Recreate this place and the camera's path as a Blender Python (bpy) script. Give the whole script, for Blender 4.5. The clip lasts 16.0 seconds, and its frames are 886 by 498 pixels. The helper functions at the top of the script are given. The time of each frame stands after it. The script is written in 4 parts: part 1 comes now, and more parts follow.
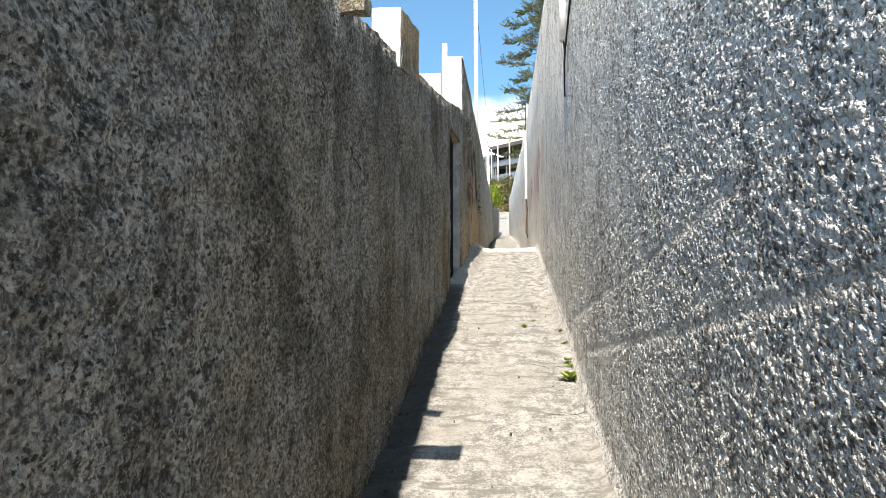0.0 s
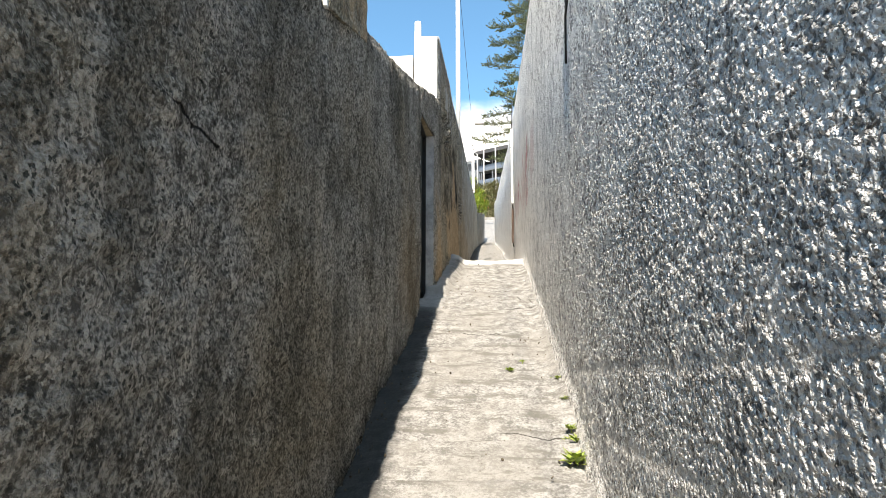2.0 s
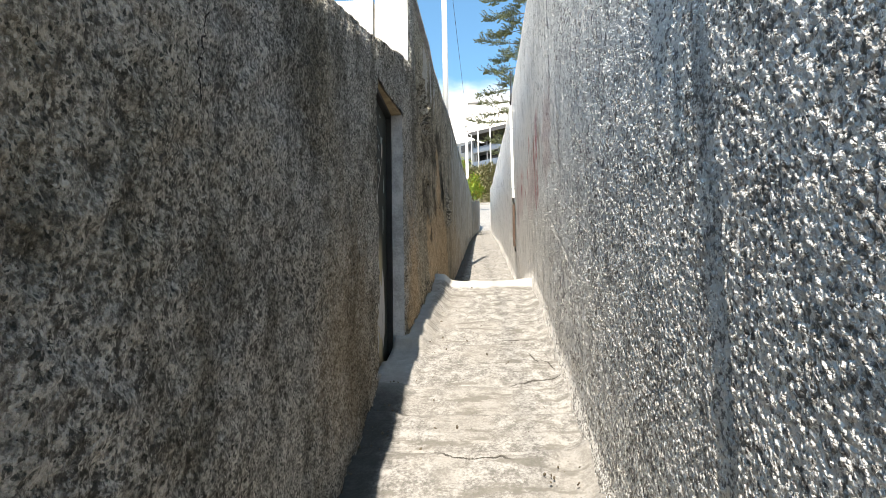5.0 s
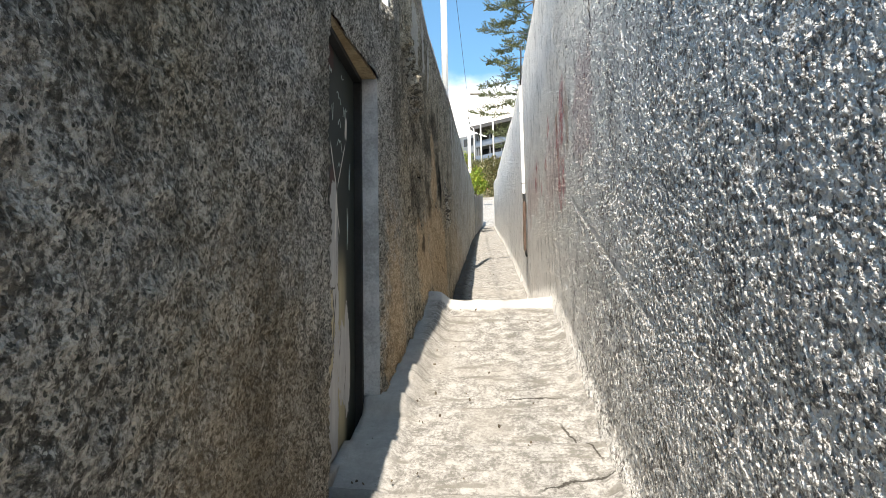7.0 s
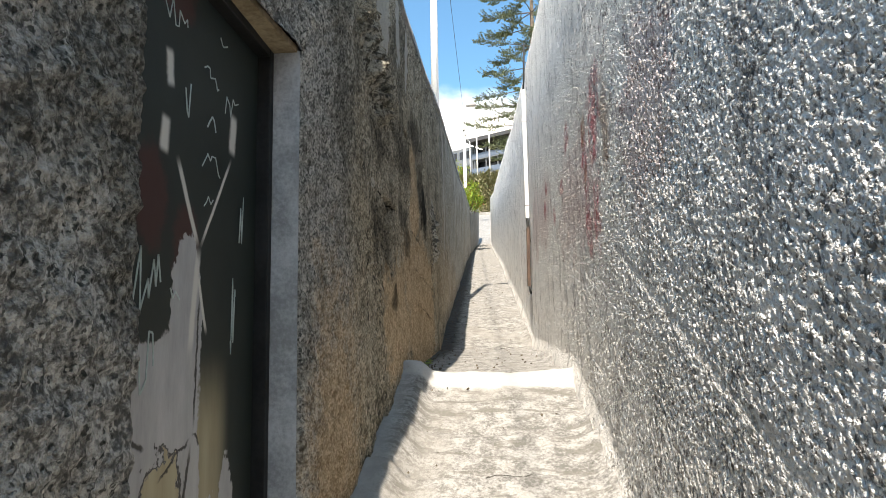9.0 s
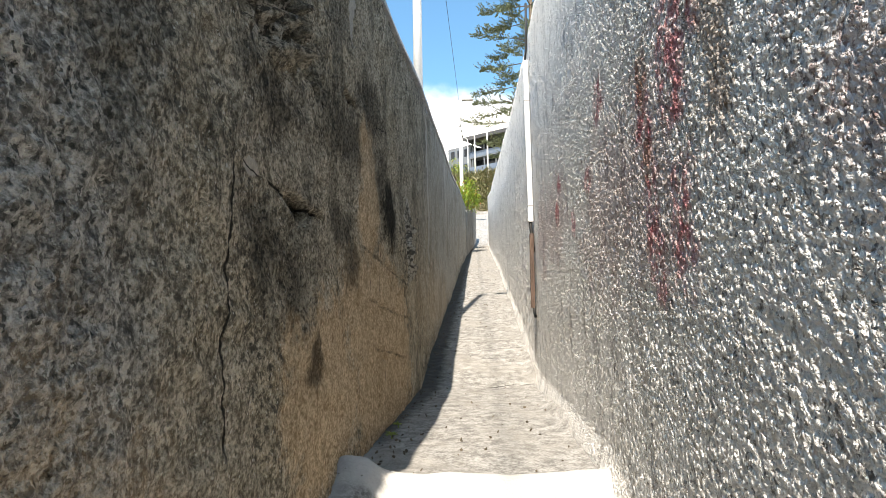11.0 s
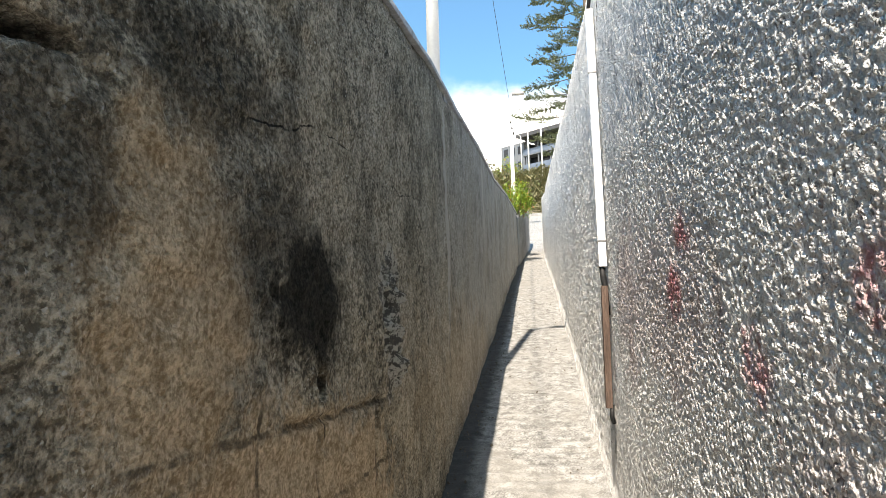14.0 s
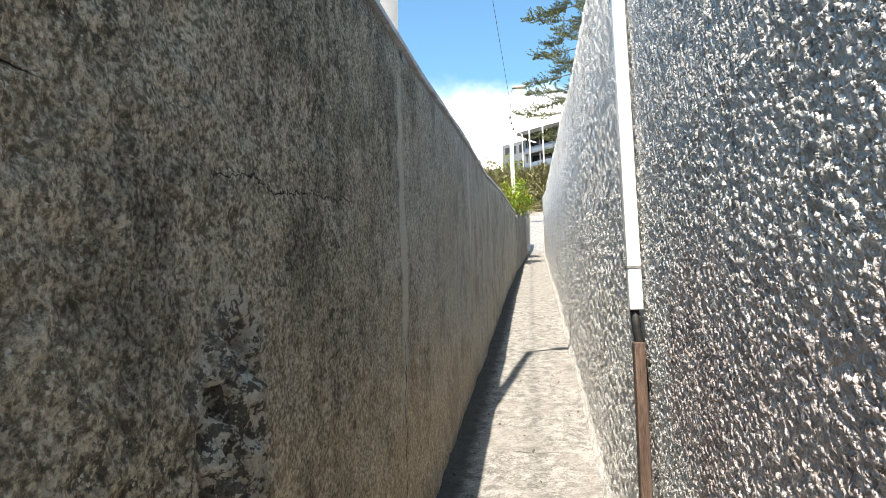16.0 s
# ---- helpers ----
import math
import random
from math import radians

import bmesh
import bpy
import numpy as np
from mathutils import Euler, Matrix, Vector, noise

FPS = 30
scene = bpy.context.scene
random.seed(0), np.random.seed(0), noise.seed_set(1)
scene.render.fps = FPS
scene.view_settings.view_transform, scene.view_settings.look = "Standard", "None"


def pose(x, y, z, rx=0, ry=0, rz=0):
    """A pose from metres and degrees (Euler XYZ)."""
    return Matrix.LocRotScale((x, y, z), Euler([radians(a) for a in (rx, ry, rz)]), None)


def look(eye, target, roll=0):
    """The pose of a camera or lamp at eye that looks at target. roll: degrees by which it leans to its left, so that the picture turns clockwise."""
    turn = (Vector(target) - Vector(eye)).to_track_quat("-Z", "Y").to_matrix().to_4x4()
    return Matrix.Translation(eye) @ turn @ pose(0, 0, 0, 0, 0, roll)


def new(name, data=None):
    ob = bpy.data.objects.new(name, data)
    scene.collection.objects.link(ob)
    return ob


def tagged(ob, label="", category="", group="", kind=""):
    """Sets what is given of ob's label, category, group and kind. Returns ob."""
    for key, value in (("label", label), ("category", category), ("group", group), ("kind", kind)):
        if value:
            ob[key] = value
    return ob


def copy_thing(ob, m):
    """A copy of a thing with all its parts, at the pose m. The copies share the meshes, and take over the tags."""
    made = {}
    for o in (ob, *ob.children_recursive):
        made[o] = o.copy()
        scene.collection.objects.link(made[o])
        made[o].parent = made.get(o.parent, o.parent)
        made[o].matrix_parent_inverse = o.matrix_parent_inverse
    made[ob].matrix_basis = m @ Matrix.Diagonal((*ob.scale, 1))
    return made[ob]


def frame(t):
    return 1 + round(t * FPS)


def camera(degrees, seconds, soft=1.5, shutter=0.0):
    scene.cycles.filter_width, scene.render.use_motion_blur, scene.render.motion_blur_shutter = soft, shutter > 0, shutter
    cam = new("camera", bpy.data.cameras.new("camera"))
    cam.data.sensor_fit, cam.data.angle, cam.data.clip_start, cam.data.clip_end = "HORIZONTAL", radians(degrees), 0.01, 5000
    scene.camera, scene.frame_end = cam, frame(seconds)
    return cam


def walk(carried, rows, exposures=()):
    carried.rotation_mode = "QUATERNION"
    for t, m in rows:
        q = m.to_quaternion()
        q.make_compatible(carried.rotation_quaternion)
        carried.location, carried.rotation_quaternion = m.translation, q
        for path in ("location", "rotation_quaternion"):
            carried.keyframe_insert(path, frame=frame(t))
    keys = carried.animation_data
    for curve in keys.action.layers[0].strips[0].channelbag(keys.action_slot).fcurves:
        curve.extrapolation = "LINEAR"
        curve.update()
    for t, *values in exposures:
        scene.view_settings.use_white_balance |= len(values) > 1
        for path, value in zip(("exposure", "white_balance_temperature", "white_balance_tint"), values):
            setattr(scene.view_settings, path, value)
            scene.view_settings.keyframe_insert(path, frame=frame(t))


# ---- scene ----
cam = camera(71.4, 16.0, 0.5)
PATH = [
    (0, (-0.147, -11.417, -1.413), (-0.344, -9.443, -1.161), 0.0),
    (0.5, (-0.159, -11.067, -1.331), (-0.357, -9.093, -1.081), 0.1),
    (1, (-0.157, -10.786, -1.207), (-0.328, -8.811, -0.949), -0.0),
    (1.5, (-0.096, -10.356, -1.154), (-0.258, -8.383, -0.869), -0.2),
    (2, (-0.099, -9.945, -1.11), (-0.251, -7.968, -0.843), -0.0),
    (2.5, (-0.092, -9.492, -1.025), (-0.212, -7.505, -0.834), -0.2),
    (3, (-0.07, -9.039, -0.847), (-0.183, -7.052, -0.644), -0.3),
    (3.5, (-0.119, -8.661, -0.726), (-0.231, -6.674, -0.525), -0.4),
    (4, (-0.079, -8.25, -0.643), (-0.199, -6.264, -0.447), -0.4),
    (4.2, (-0.068, -8.105, -0.576), (-0.199, -6.12, -0.366), -0.8),
    (6.3, (-0.166, -6.545, -0.178), (-0.319, -4.559, 0.004), -1.0),
    (6.5, (-0.162, -6.379, -0.156), (-0.318, -4.393, 0.019), -1.0),
    (7, (-0.145, -5.975, -0.037), (-0.294, -3.99, 0.154), -1.1),
    (7.5, (-0.156, -5.568, 0.071), (-0.31, -3.582, 0.257), -1.1),
    (8, (-0.148, -5.182, 0.182), (-0.296, -3.195, 0.36), -1.0),
    (8.5, (-0.132, -4.823, 0.272), (-0.275, -2.836, 0.455), -1.0),
    (9, (-0.148, -4.451, 0.393), (-0.283, -2.469, 0.624), -1.0),
    (9.2, (-0.144, -4.307, 0.407), (-0.278, -2.324, 0.633), -1.0),
    (11.3, (-0.081, -2.603, 0.78), (-0.211, -0.62, 1.007), -1.1),
    (11.5, (-0.084, -2.435, 0.828), (-0.219, -0.452, 1.049), -1.0),
    (12, (-0.052, -2.065, 0.917), (-0.175, -0.082, 1.141), -1.3),
    (12.5, (0.01, -1.692, 1.06), (-0.113, 0.292, 1.283), -1.3),
    (13, (0.01, -1.361, 1.167), (-0.116, 0.624, 1.381), -1.0),
    (13.5, (0.015, -1.012, 1.249), (-0.109, 0.972, 1.465), -1.0),
    (14, (0.016, -0.636, 1.36), (-0.293, 1.327, 1.587), -1.5),
    (14.5, (-0.003, -0.248, 1.455), (-0.322, 1.714, 1.679), -1.4),
    (15, (0.027, 0.103, 1.531), (-0.287, 2.066, 1.75), -1.2),
    (15.5, (0.066, 0.483, 1.61), (-0.248, 2.445, 1.833), -1.4),
    (16, (0.058, 0.874, 1.647), (-0.257, 2.836, 1.87), -1.5),
]
walk(cam, [(t, look(eye, target, roll)) for t, eye, target, roll in PATH],
     exposures=((0.0, 0.93, 7500.0, 12.5), (9.0, 0.95, 7500.0, 12.5), (12.0, 1.04, 7500.0, 12.5), (16.0, 1.02, 7500.0, 12.5)))

# ---- light ----
SUN_WAY = Vector((0.1, 0.705, -1.0)).normalized()
SUN_ELEVATION, SUN_TURN = radians(54.5), radians(188.1)


def link(nt, a, b):
    nt.links.new(a, b)


def node(nt, kind, **values):
    n = nt.nodes.new(kind)
    for key, value in values.items():
        n.inputs[key.replace("_", " ")].default_value = value
    return n


def math_(nt, op, a, b=0.0, clamp=False):
    n = nt.nodes.new("ShaderNodeMath")
    n.operation, n.use_clamp = op, clamp
    for k, v in enumerate((a, b)):
        if isinstance(v, (int, float)):
            n.inputs[k].default_value = v
        else:
            link(nt, v, n.inputs[k])
    return n.outputs[0]


def step_(nt, value, lo, hi):
    n = nt.nodes.new("ShaderNodeMapRange")
    n.interpolation_type = 'SMOOTHSTEP'
    link(nt, value, n.inputs[0])
    n.inputs[1].default_value, n.inputs[2].default_value = lo, hi
    n.inputs[3].default_value, n.inputs[4].default_value = 0.0, 1.0
    return n.outputs[0]


def mix_(nt, fac, a, b, blend='MIX'):
    n = nt.nodes.new("ShaderNodeMix")
    n.data_type, n.blend_type = 'RGBA', blend
    for k, v in ((0, fac), (6, a), (7, b)):
        if isinstance(v, (int, float)):
            n.inputs[k].default_value = v
        elif isinstance(v, tuple):
            n.inputs[k].default_value = (*v, 1)
        else:
            link(nt, v, n.inputs[k])
    return n.outputs[2]


def noise_(nt, vec, scale, detail=4.0, rough=0.6, stretch=None):
    if stretch:
        m = nt.nodes.new("ShaderNodeMapping")
        m.inputs["Scale"].default_value = stretch
        link(nt, vec, m.inputs[0])
        vec = m.outputs[0]
    n = node(nt, "ShaderNodeTexNoise", Scale=scale, Detail=detail, Roughness=rough)
    link(nt, vec, n.inputs["Vector"])
    return n.outputs[0]


def voronoi_(nt, vec, scale, out=0, feature='F1'):
    n = node(nt, "ShaderNodeTexVoronoi", Scale=scale)
    n.feature = feature
    link(nt, vec, n.inputs["Vector"])
    return n.outputs[out]


def stones_(nt, vec, scale, jitter=0.02):
    """Hard little stones: a tone for each stone, and its dome."""
    w = node(nt, "ShaderNodeTexNoise", Scale=scale * 1.3, Detail=2.0)
    link(nt, vec, w.inputs["Vector"])
    s = nt.nodes.new("ShaderNodeVectorMath")
    s.operation = 'MULTIPLY_ADD'
    link(nt, w.outputs["Color"], s.inputs[0])
    s.inputs[1].default_value = (jitter, jitter, jitter)
    link(nt, vec, s.inputs[2])
    n = node(nt, "ShaderNodeTexVoronoi", Scale=scale)
    link(nt, s.outputs[0], n.inputs["Vector"])
    sep = nt.nodes.new("ShaderNodeSeparateColor")
    link(nt, n.outputs["Color"], sep.inputs[0])
    return sep.outputs[0], n.outputs["Distance"]


world = bpy.data.worlds.new("sky")
scene.world = world
world.use_nodes = True
wt = world.node_tree
sky = wt.nodes.new("ShaderNodeTexSky")
sky.sky_type, sky.sun_disc = 'NISHITA', False
sky.sun_elevation, sky.sun_rotation = SUN_ELEVATION, SUN_TURN
sky.air_density, sky.dust_density, sky.ozone_density = 1.0, 0.6, 3.0
wcoord = wt.nodes.new("ShaderNodeTexCoord").outputs["Generated"]
wsep = wt.nodes.new("ShaderNodeSeparateXYZ")
link(wt, wcoord, wsep.inputs[0])
puffs = noise_(wt, wcoord, 3.1, 6, 0.55, (1.0, 1.0, 1.7))
wisps = noise_(wt, wcoord, 9.0, 5, 0.6, (1.0, 1.0, 1.5))
low = step_(wt, wsep.outputs[2], 0.46, 0.27)
cover = math_(wt, 'ADD', math_(wt, 'ADD', math_(wt, 'MULTIPLY', low, 0.5), math_(wt, 'MULTIPLY', puffs, 0.75)), math_(wt, 'MULTIPLY', wisps, 0.3))
cover = step_(wt, cover, 0.72, 1.12)
blue = mix_(wt, 1.0, sky.outputs[0], (0.66, 1.03, 1.1), 'MULTIPLY')
skycol = mix_(wt, cover, blue, (9.5, 9.6, 9.7))
link(wt, skycol, wt.nodes["Background"].inputs[0])
wt.nodes["Background"].inputs[1].default_value = 0.15

sun = new("sun", bpy.data.lights.new("sun", 'SUN'))
sun.data.energy, sun.data.angle, sun.data.color = 4.8, radians(0.53), (1.0, 0.965, 0.91)
sun.matrix_world = look((0, 0, 40), Vector((0, 0, 40)) + SUN_WAY)


# ---- materials ----
def material(name, rough=0.9, metal=0.0):
    m = bpy.data.materials.new(name)
    m.use_nodes = True
    nt = m.node_tree
    b = nt.nodes["Principled BSDF"]
    b.inputs["Roughness"].default_value, b.inputs["Metallic"].default_value = rough, metal
    b.inputs["Specular IOR Level"].default_value = 0.35
    co = nt.nodes.new("ShaderNodeTexCoord").outputs["Object"]
    return m, nt, b, co


def bump_(nt, b, height, strength, distance):
    n = nt.nodes.new("ShaderNodeBump")
    n.inputs["Strength"].default_value, n.inputs["Distance"].default_value = strength, distance
    link(nt, height, n.inputs["Height"])
    link(nt, n.outputs[0], b.inputs["Normal"])


class Masks:
    """Stains and marks with a shape of their own, on a wall that runs along y."""

    def __init__(self, nt, co):
        self.nt = nt
        s = nt.nodes.new("ShaderNodeSeparateXYZ")
        link(nt, co, s.inputs[0])
        self.x, self.y, self.z = s.outputs
        self.warp = noise_(nt, co, 5.0, 5, 0.65)
        self.fine = noise_(nt, co, 28.0, 3, 0.6)

    def spot(self, y, z, ry, rz, edge=0.45, ragged=1.3):
        nt = self.nt
        a = math_(nt, 'DIVIDE', math_(nt, 'SUBTRACT', self.y, y), ry)
        c = math_(nt, 'DIVIDE', math_(nt, 'SUBTRACT', self.z, z), rz)
        d = math_(nt, 'SQRT', math_(nt, 'ADD', math_(nt, 'MULTIPLY', a, a), math_(nt, 'MULTIPLY', c, c)))
        d = math_(nt, 'ADD', d, math_(nt, 'MULTIPLY', math_(nt, 'SUBTRACT', self.warp, 0.5), ragged))
        d = math_(nt, 'ADD', d, math_(nt, 'MULTIPLY', math_(nt, 'SUBTRACT', self.fine, 0.5), ragged * 0.5))
        return step_(nt, d, 1.0 + edge / 2, 1.0 - edge / 2)

    def line(self, y0, z0, y1, z1, width, wobble=0.06):
        """A crack or scrape from one place to another."""
        nt = self.nt
        ly, lz = y1 - y0, z1 - z0
        n = math.hypot(ly, lz)
        ly, lz = ly / n, lz / n
        dy, dz = math_(nt, 'SUBTRACT', self.y, y0), math_(nt, 'SUBTRACT', self.z, z0)
        along = math_(nt, 'ADD', math_(nt, 'MULTIPLY', dy, ly), math_(nt, 'MULTIPLY', dz, lz))
        off = math_(nt, 'SUBTRACT', math_(nt, 'MULTIPLY', dy, lz), math_(nt, 'MULTIPLY', dz, ly))
        off = math_(nt, 'ADD', off, math_(nt, 'MULTIPLY', math_(nt, 'SUBTRACT', self.warp, 0.5), wobble * 3))
        off = math_(nt, 'ADD', off, math_(nt, 'MULTIPLY', math_(nt, 'SUBTRACT', self.fine, 0.5), wobble * 0.5))
        near = step_(nt, math_(nt, 'ABSOLUTE', off), width, width * 0.35)
        mid = step_(nt, math_(nt, 'ABSOLUTE', math_(nt, 'SUBTRACT', along, n / 2)), n / 2, n / 2 - min(0.1, n * 0.2))
        return math_(nt, 'MULTIPLY', near, mid)


SCRAPES = [(-6.07, -1.34, -8.35, -1.19, 0.03), (-8.35, -1.19, -9.9, -1.07, 0.026), (-7.06, -1.57, -9.18, -1.43, 0.026), (-9.18, -1.43, -10.5, -1.33, 0.026), (-3.6, -0.1, -1.6, 0.72, 0.022)]


def most(nt, masks):
    out = masks[0]
    for m in masks[1:]:
        out = math_(nt, 'MAXIMUM', out, m)
    return out


def left_wall_material():
    m, nt, b, co = material("weathered_left_wall", 0.97)
    b.inputs["Specular IOR Level"].default_value = 0.08
    k = Masks(nt, co)
    big = noise_(nt, co, 0.9, 5, 0.6)
    mid = noise_(nt, co, 13.0, 5, 0.7)
    grit = noise_(nt, co, 58.0, 3, 0.7)
    drip = noise_(nt, co, 1.0, 5, 0.65, (1.0, 5.5, 0.5))
    cell, dome = stones_(nt, co, 74.0, 0.022)
    cell2, dome2 = stones_(nt, co, 105.0, 0.01)
    tone = math_(nt, 'ADD', math_(nt, 'MULTIPLY', mid, 0.42), math_(nt, 'MULTIPLY', grit, 0.58))
    tone = math_(nt, 'ADD', tone, math_(nt, 'MULTIPLY', math_(nt, 'SUBTRACT', cell2, 0.5), 0.12))
    fade = step_(nt, tone, 0.36, 0.66)
    col = mix_(nt, fade, (0.15, 0.146, 0.136), (0.74, 0.72, 0.67))
    warm = math_(nt, 'MULTIPLY', step_(nt, big, 0.42, 0.68), 0.7)
    col = mix_(nt, warm, col, mix_(nt, fade, (0.17, 0.145, 0.1), (0.58, 0.51, 0.39)))
    col = mix_(nt, math_(nt, 'MULTIPLY', step_(nt, drip, 0.46, 0.74), 0.4), col, mix_(nt, fade, (0.05, 0.05, 0.048), (0.16, 0.16, 0.155)))
    old = math_(nt, 'MULTIPLY', step_(nt, k.y, -1.9, -1.4), math_(nt, 'SUBTRACT', 1.0, step_(nt, k.y, 2.5, 7.0)))
    col = mix_(nt, math_(nt, 'MULTIPLY', old, 0.68), col, mix_(nt, fade, (0.17, 0.138, 0.09), (0.72, 0.62, 0.45)))
    smooth_coat = math_(nt, 'MULTIPLY', step_(nt, k.y, 2.0, 8.0), 0.55)
    col = mix_(nt, smooth_coat, col, mix_(nt, drip, (0.46, 0.43, 0.365), (0.64, 0.61, 0.54)))
    keep = math_(nt, 'SUBTRACT', 1.0, smooth_coat)
    gaps = math_(nt, 'MULTIPLY', step_(nt, cell, 0.36, 0.26), step_(nt, dome, 0.62, 0.36))
    gaps = math_(nt, 'MULTIPLY', math_(nt, 'MULTIPLY', gaps, step_(nt, mid, 0.36, 0.56)), math_(nt, 'SUBTRACT', keep, math_(nt, 'MULTIPLY', old, 0.5)))
    col = mix_(nt, math_(nt, 'MULTIPLY', gaps, 0.8), col, (0.018, 0.027, 0.023))
    mottle = noise_(nt, co, 24.0, 4, 0.75)
    where = step_(nt, noise_(nt, co, 1.7, 4, 0.6), 0.4, 0.62)
    dirt = math_(nt, 'MULTIPLY', math_(nt, 'MULTIPLY', step_(nt, mottle, 0.5, 0.6), where), keep)
    col = mix_(nt, math_(nt, 'MULTIPLY', dirt, 0.8), col, (0.05, 0.047, 0.04))
    chips = math_(nt, 'MULTIPLY', step_(nt, mottle, 0.42, 0.34), keep)
    col = mix_(nt, math_(nt, 'MULTIPLY', chips, 0.5), col, (0.6, 0.56, 0.48))
    flecks = math_(nt, 'MULTIPLY', step_(nt, cell2, 0.93, 0.96), step_(nt, dome2, 0.5, 0.3))
    col = mix_(nt, math_(nt, 'MULTIPLY', flecks, 0.85), col, (0.68, 0.66, 0.6))
    algae = math_(nt, 'MULTIPLY', step_(nt, noise_(nt, co, 2.1, 6, 0.68, (1.0, 1.25, 0.8)), 0.47, 0.62), math_(nt, 'SUBTRACT', 0.62, math_(nt, 'MULTIPLY', smooth_coat, 0.5)))
    col = mix_(nt, algae, col, mix_(nt, fade, (0.024, 0.024, 0.018), (0.19, 0.18, 0.148)))
    # brown run-off low on the wall beyond the door, and a bare tan area
    brown = most(nt, [k.spot(1.3, 0.35, 1.2, 0.75), k.spot(-1.9, -0.1, 0.35, 0.6, 1.2, 2.0), math_(nt, 'MULTIPLY', k.spot(-4.1, -0.5, 0.5, 0.5, 1.6, 2.6), 0.35), math_(nt, 'MULTIPLY', k.spot(5.5, 0.9, 3.0, 0.5, 1.4, 2.4), 0.45), k.spot(-0.3, 0.4, 0.6, 0.4), k.spot(0.55, 1.35, 0.26, 0.42, 0.6, 1.4), k.spot(0.9, 0.7, 1.0, 0.45), k.spot(0.42, 1.65, 0.08, 0.2, 0.6, 1.0)])
    col = mix_(nt, math_(nt, 'MULTIPLY', brown, 0.8), col, mix_(nt, fade, (0.38, 0.265, 0.155), (0.84, 0.65, 0.44)))
    moss = most(nt, [k.spot(-6.9, -1.6, 1.1, 0.5, 1.2, 2.2), k.spot(-8.4, -1.9, 0.8, 0.5, 1.2, 2.2), k.spot(-3.9, -0.6, 0.5, 0.4, 1.2, 2.2), k.spot(-5.0, 0.9, 0.3, 0.5, 1.2, 2.0), k.spot(-7.6, 0.1, 0.5, 0.4, 1.2, 2.4)])
    col = mix_(nt, math_(nt, 'MULTIPLY', moss, 0.38), col, mix_(nt, fade, (0.028, 0.027, 0.02), (0.15, 0.142, 0.115)))
    black = most(nt, [k.spot(1.27, 1.43, 0.3, 0.23, 0.7, 1.6), math_(nt, 'MULTIPLY', most(nt, [k.spot(0.0, 1.62, 0.35, 0.16, 1.2, 2.6), k.spot(-0.05, 1.15, 0.22, 0.09, 1.0, 2.6), k.spot(0.15, 0.98, 0.15, 0.1, 1.0, 2.6), k.spot(-0.95, 1.45, 0.25, 0.1, 1.2, 2.8), k.spot(0.7, 1.95, 0.4, 0.14, 1.2, 2.6), k.spot(-1.0, 0.95, 0.2, 0.14, 1.2, 2.8)]), 0.72), math_(nt, 'MULTIPLY', k.spot(0.98, 1.63, 0.3, 0.2, 1.3, 2.2), 0.7), math_(nt, 'MULTIPLY', k.spot(-0.53, 0.56, 0.09, 0.09, 1.2, 2.8), 0.8), math_(nt, 'MULTIPLY', k.spot(-0.75, 0.83, 0.12, 0.08, 1.4, 3.0), 0.5)])
    col = mix_(nt, math_(nt, 'MULTIPLY', black, 0.94), col, mix_(nt, fade, (0.008, 0.008, 0.006), (0.035, 0.033, 0.027)))
    pale = most(nt, [k.spot(-0.78, 2.33, 0.16, 0.34, 0.25), k.spot(-0.3, 2.45, 0.09, 0.3, 0.25), k.spot(0.1, 2.42, 0.07, 0.26, 0.25), k.spot(2.36, 1.36, 0.17, 0.34, 0.4, 1.8), k.spot(4.3, 2.1, 0.075, 0.95, 0.6, 0.9), k.spot(-1.12, 1.165, 0.06, 0.025, 0.4, 1.6), k.spot(7.6, 2.9, 0.08, 0.5), k.spot(10.5, 3.1, 0.1, 0.6)])
    col = mix_(nt, math_(nt, 'MULTIPLY', pale, 0.75), col, (0.6, 0.575, 0.52))
    joints = most(nt, [k.line(0.3, 1.1, 1.4, 1.04, 0.016, 0.014), k.line(1.35, 1.045, 2.3, 0.99, 0.013, 0.014), k.line(0.55, 0.83, 1.56, 0.75, 0.015, 0.014), k.line(1.5, 0.755, 2.35, 0.72, 0.012, 0.014), k.line(0.7, 0.55, 2.2, 0.4, 0.012, 0.016),
                       k.line(0.91, 0.8, 0.905, 1.2, 0.014, 0.012), k.line(0.62, 0.85, 0.615, 1.05, 0.01, 0.012), k.line(1.33, 0.5, 1.32, 1.05, 0.014, 0.014), k.line(1.62, 0.2, 1.6, 0.75, 0.014, 0.014), k.line(2.05, 0.4, 2.05, 1.0, 0.012, 0.014), k.line(1.1, 0.1, 1.1, 0.55, 0.012, 0.014)])
    col = mix_(nt, math_(nt, 'MULTIPLY', joints, math_(nt, 'MULTIPLY', step_(nt, mid, 0.38, 0.6), 0.8)), col, (0.07, 0.055, 0.04))
    spall = k.spot(2.36, 1.36, 0.19, 0.36, 0.3, 1.6)
    spall = math_(nt, 'MAXIMUM', spall, math_(nt, 'MULTIPLY', k.spot(-1.05, 1.85, 0.35, 0.25, 0.5, 1.6), 0.6))
    col = mix_(nt, math_(nt, 'MULTIPLY', spall, 0.85), col, mix_(nt, step_(nt, mottle, 0.46, 0.53), (0.56, 0.53, 0.46), (0.05, 0.045, 0.038)))
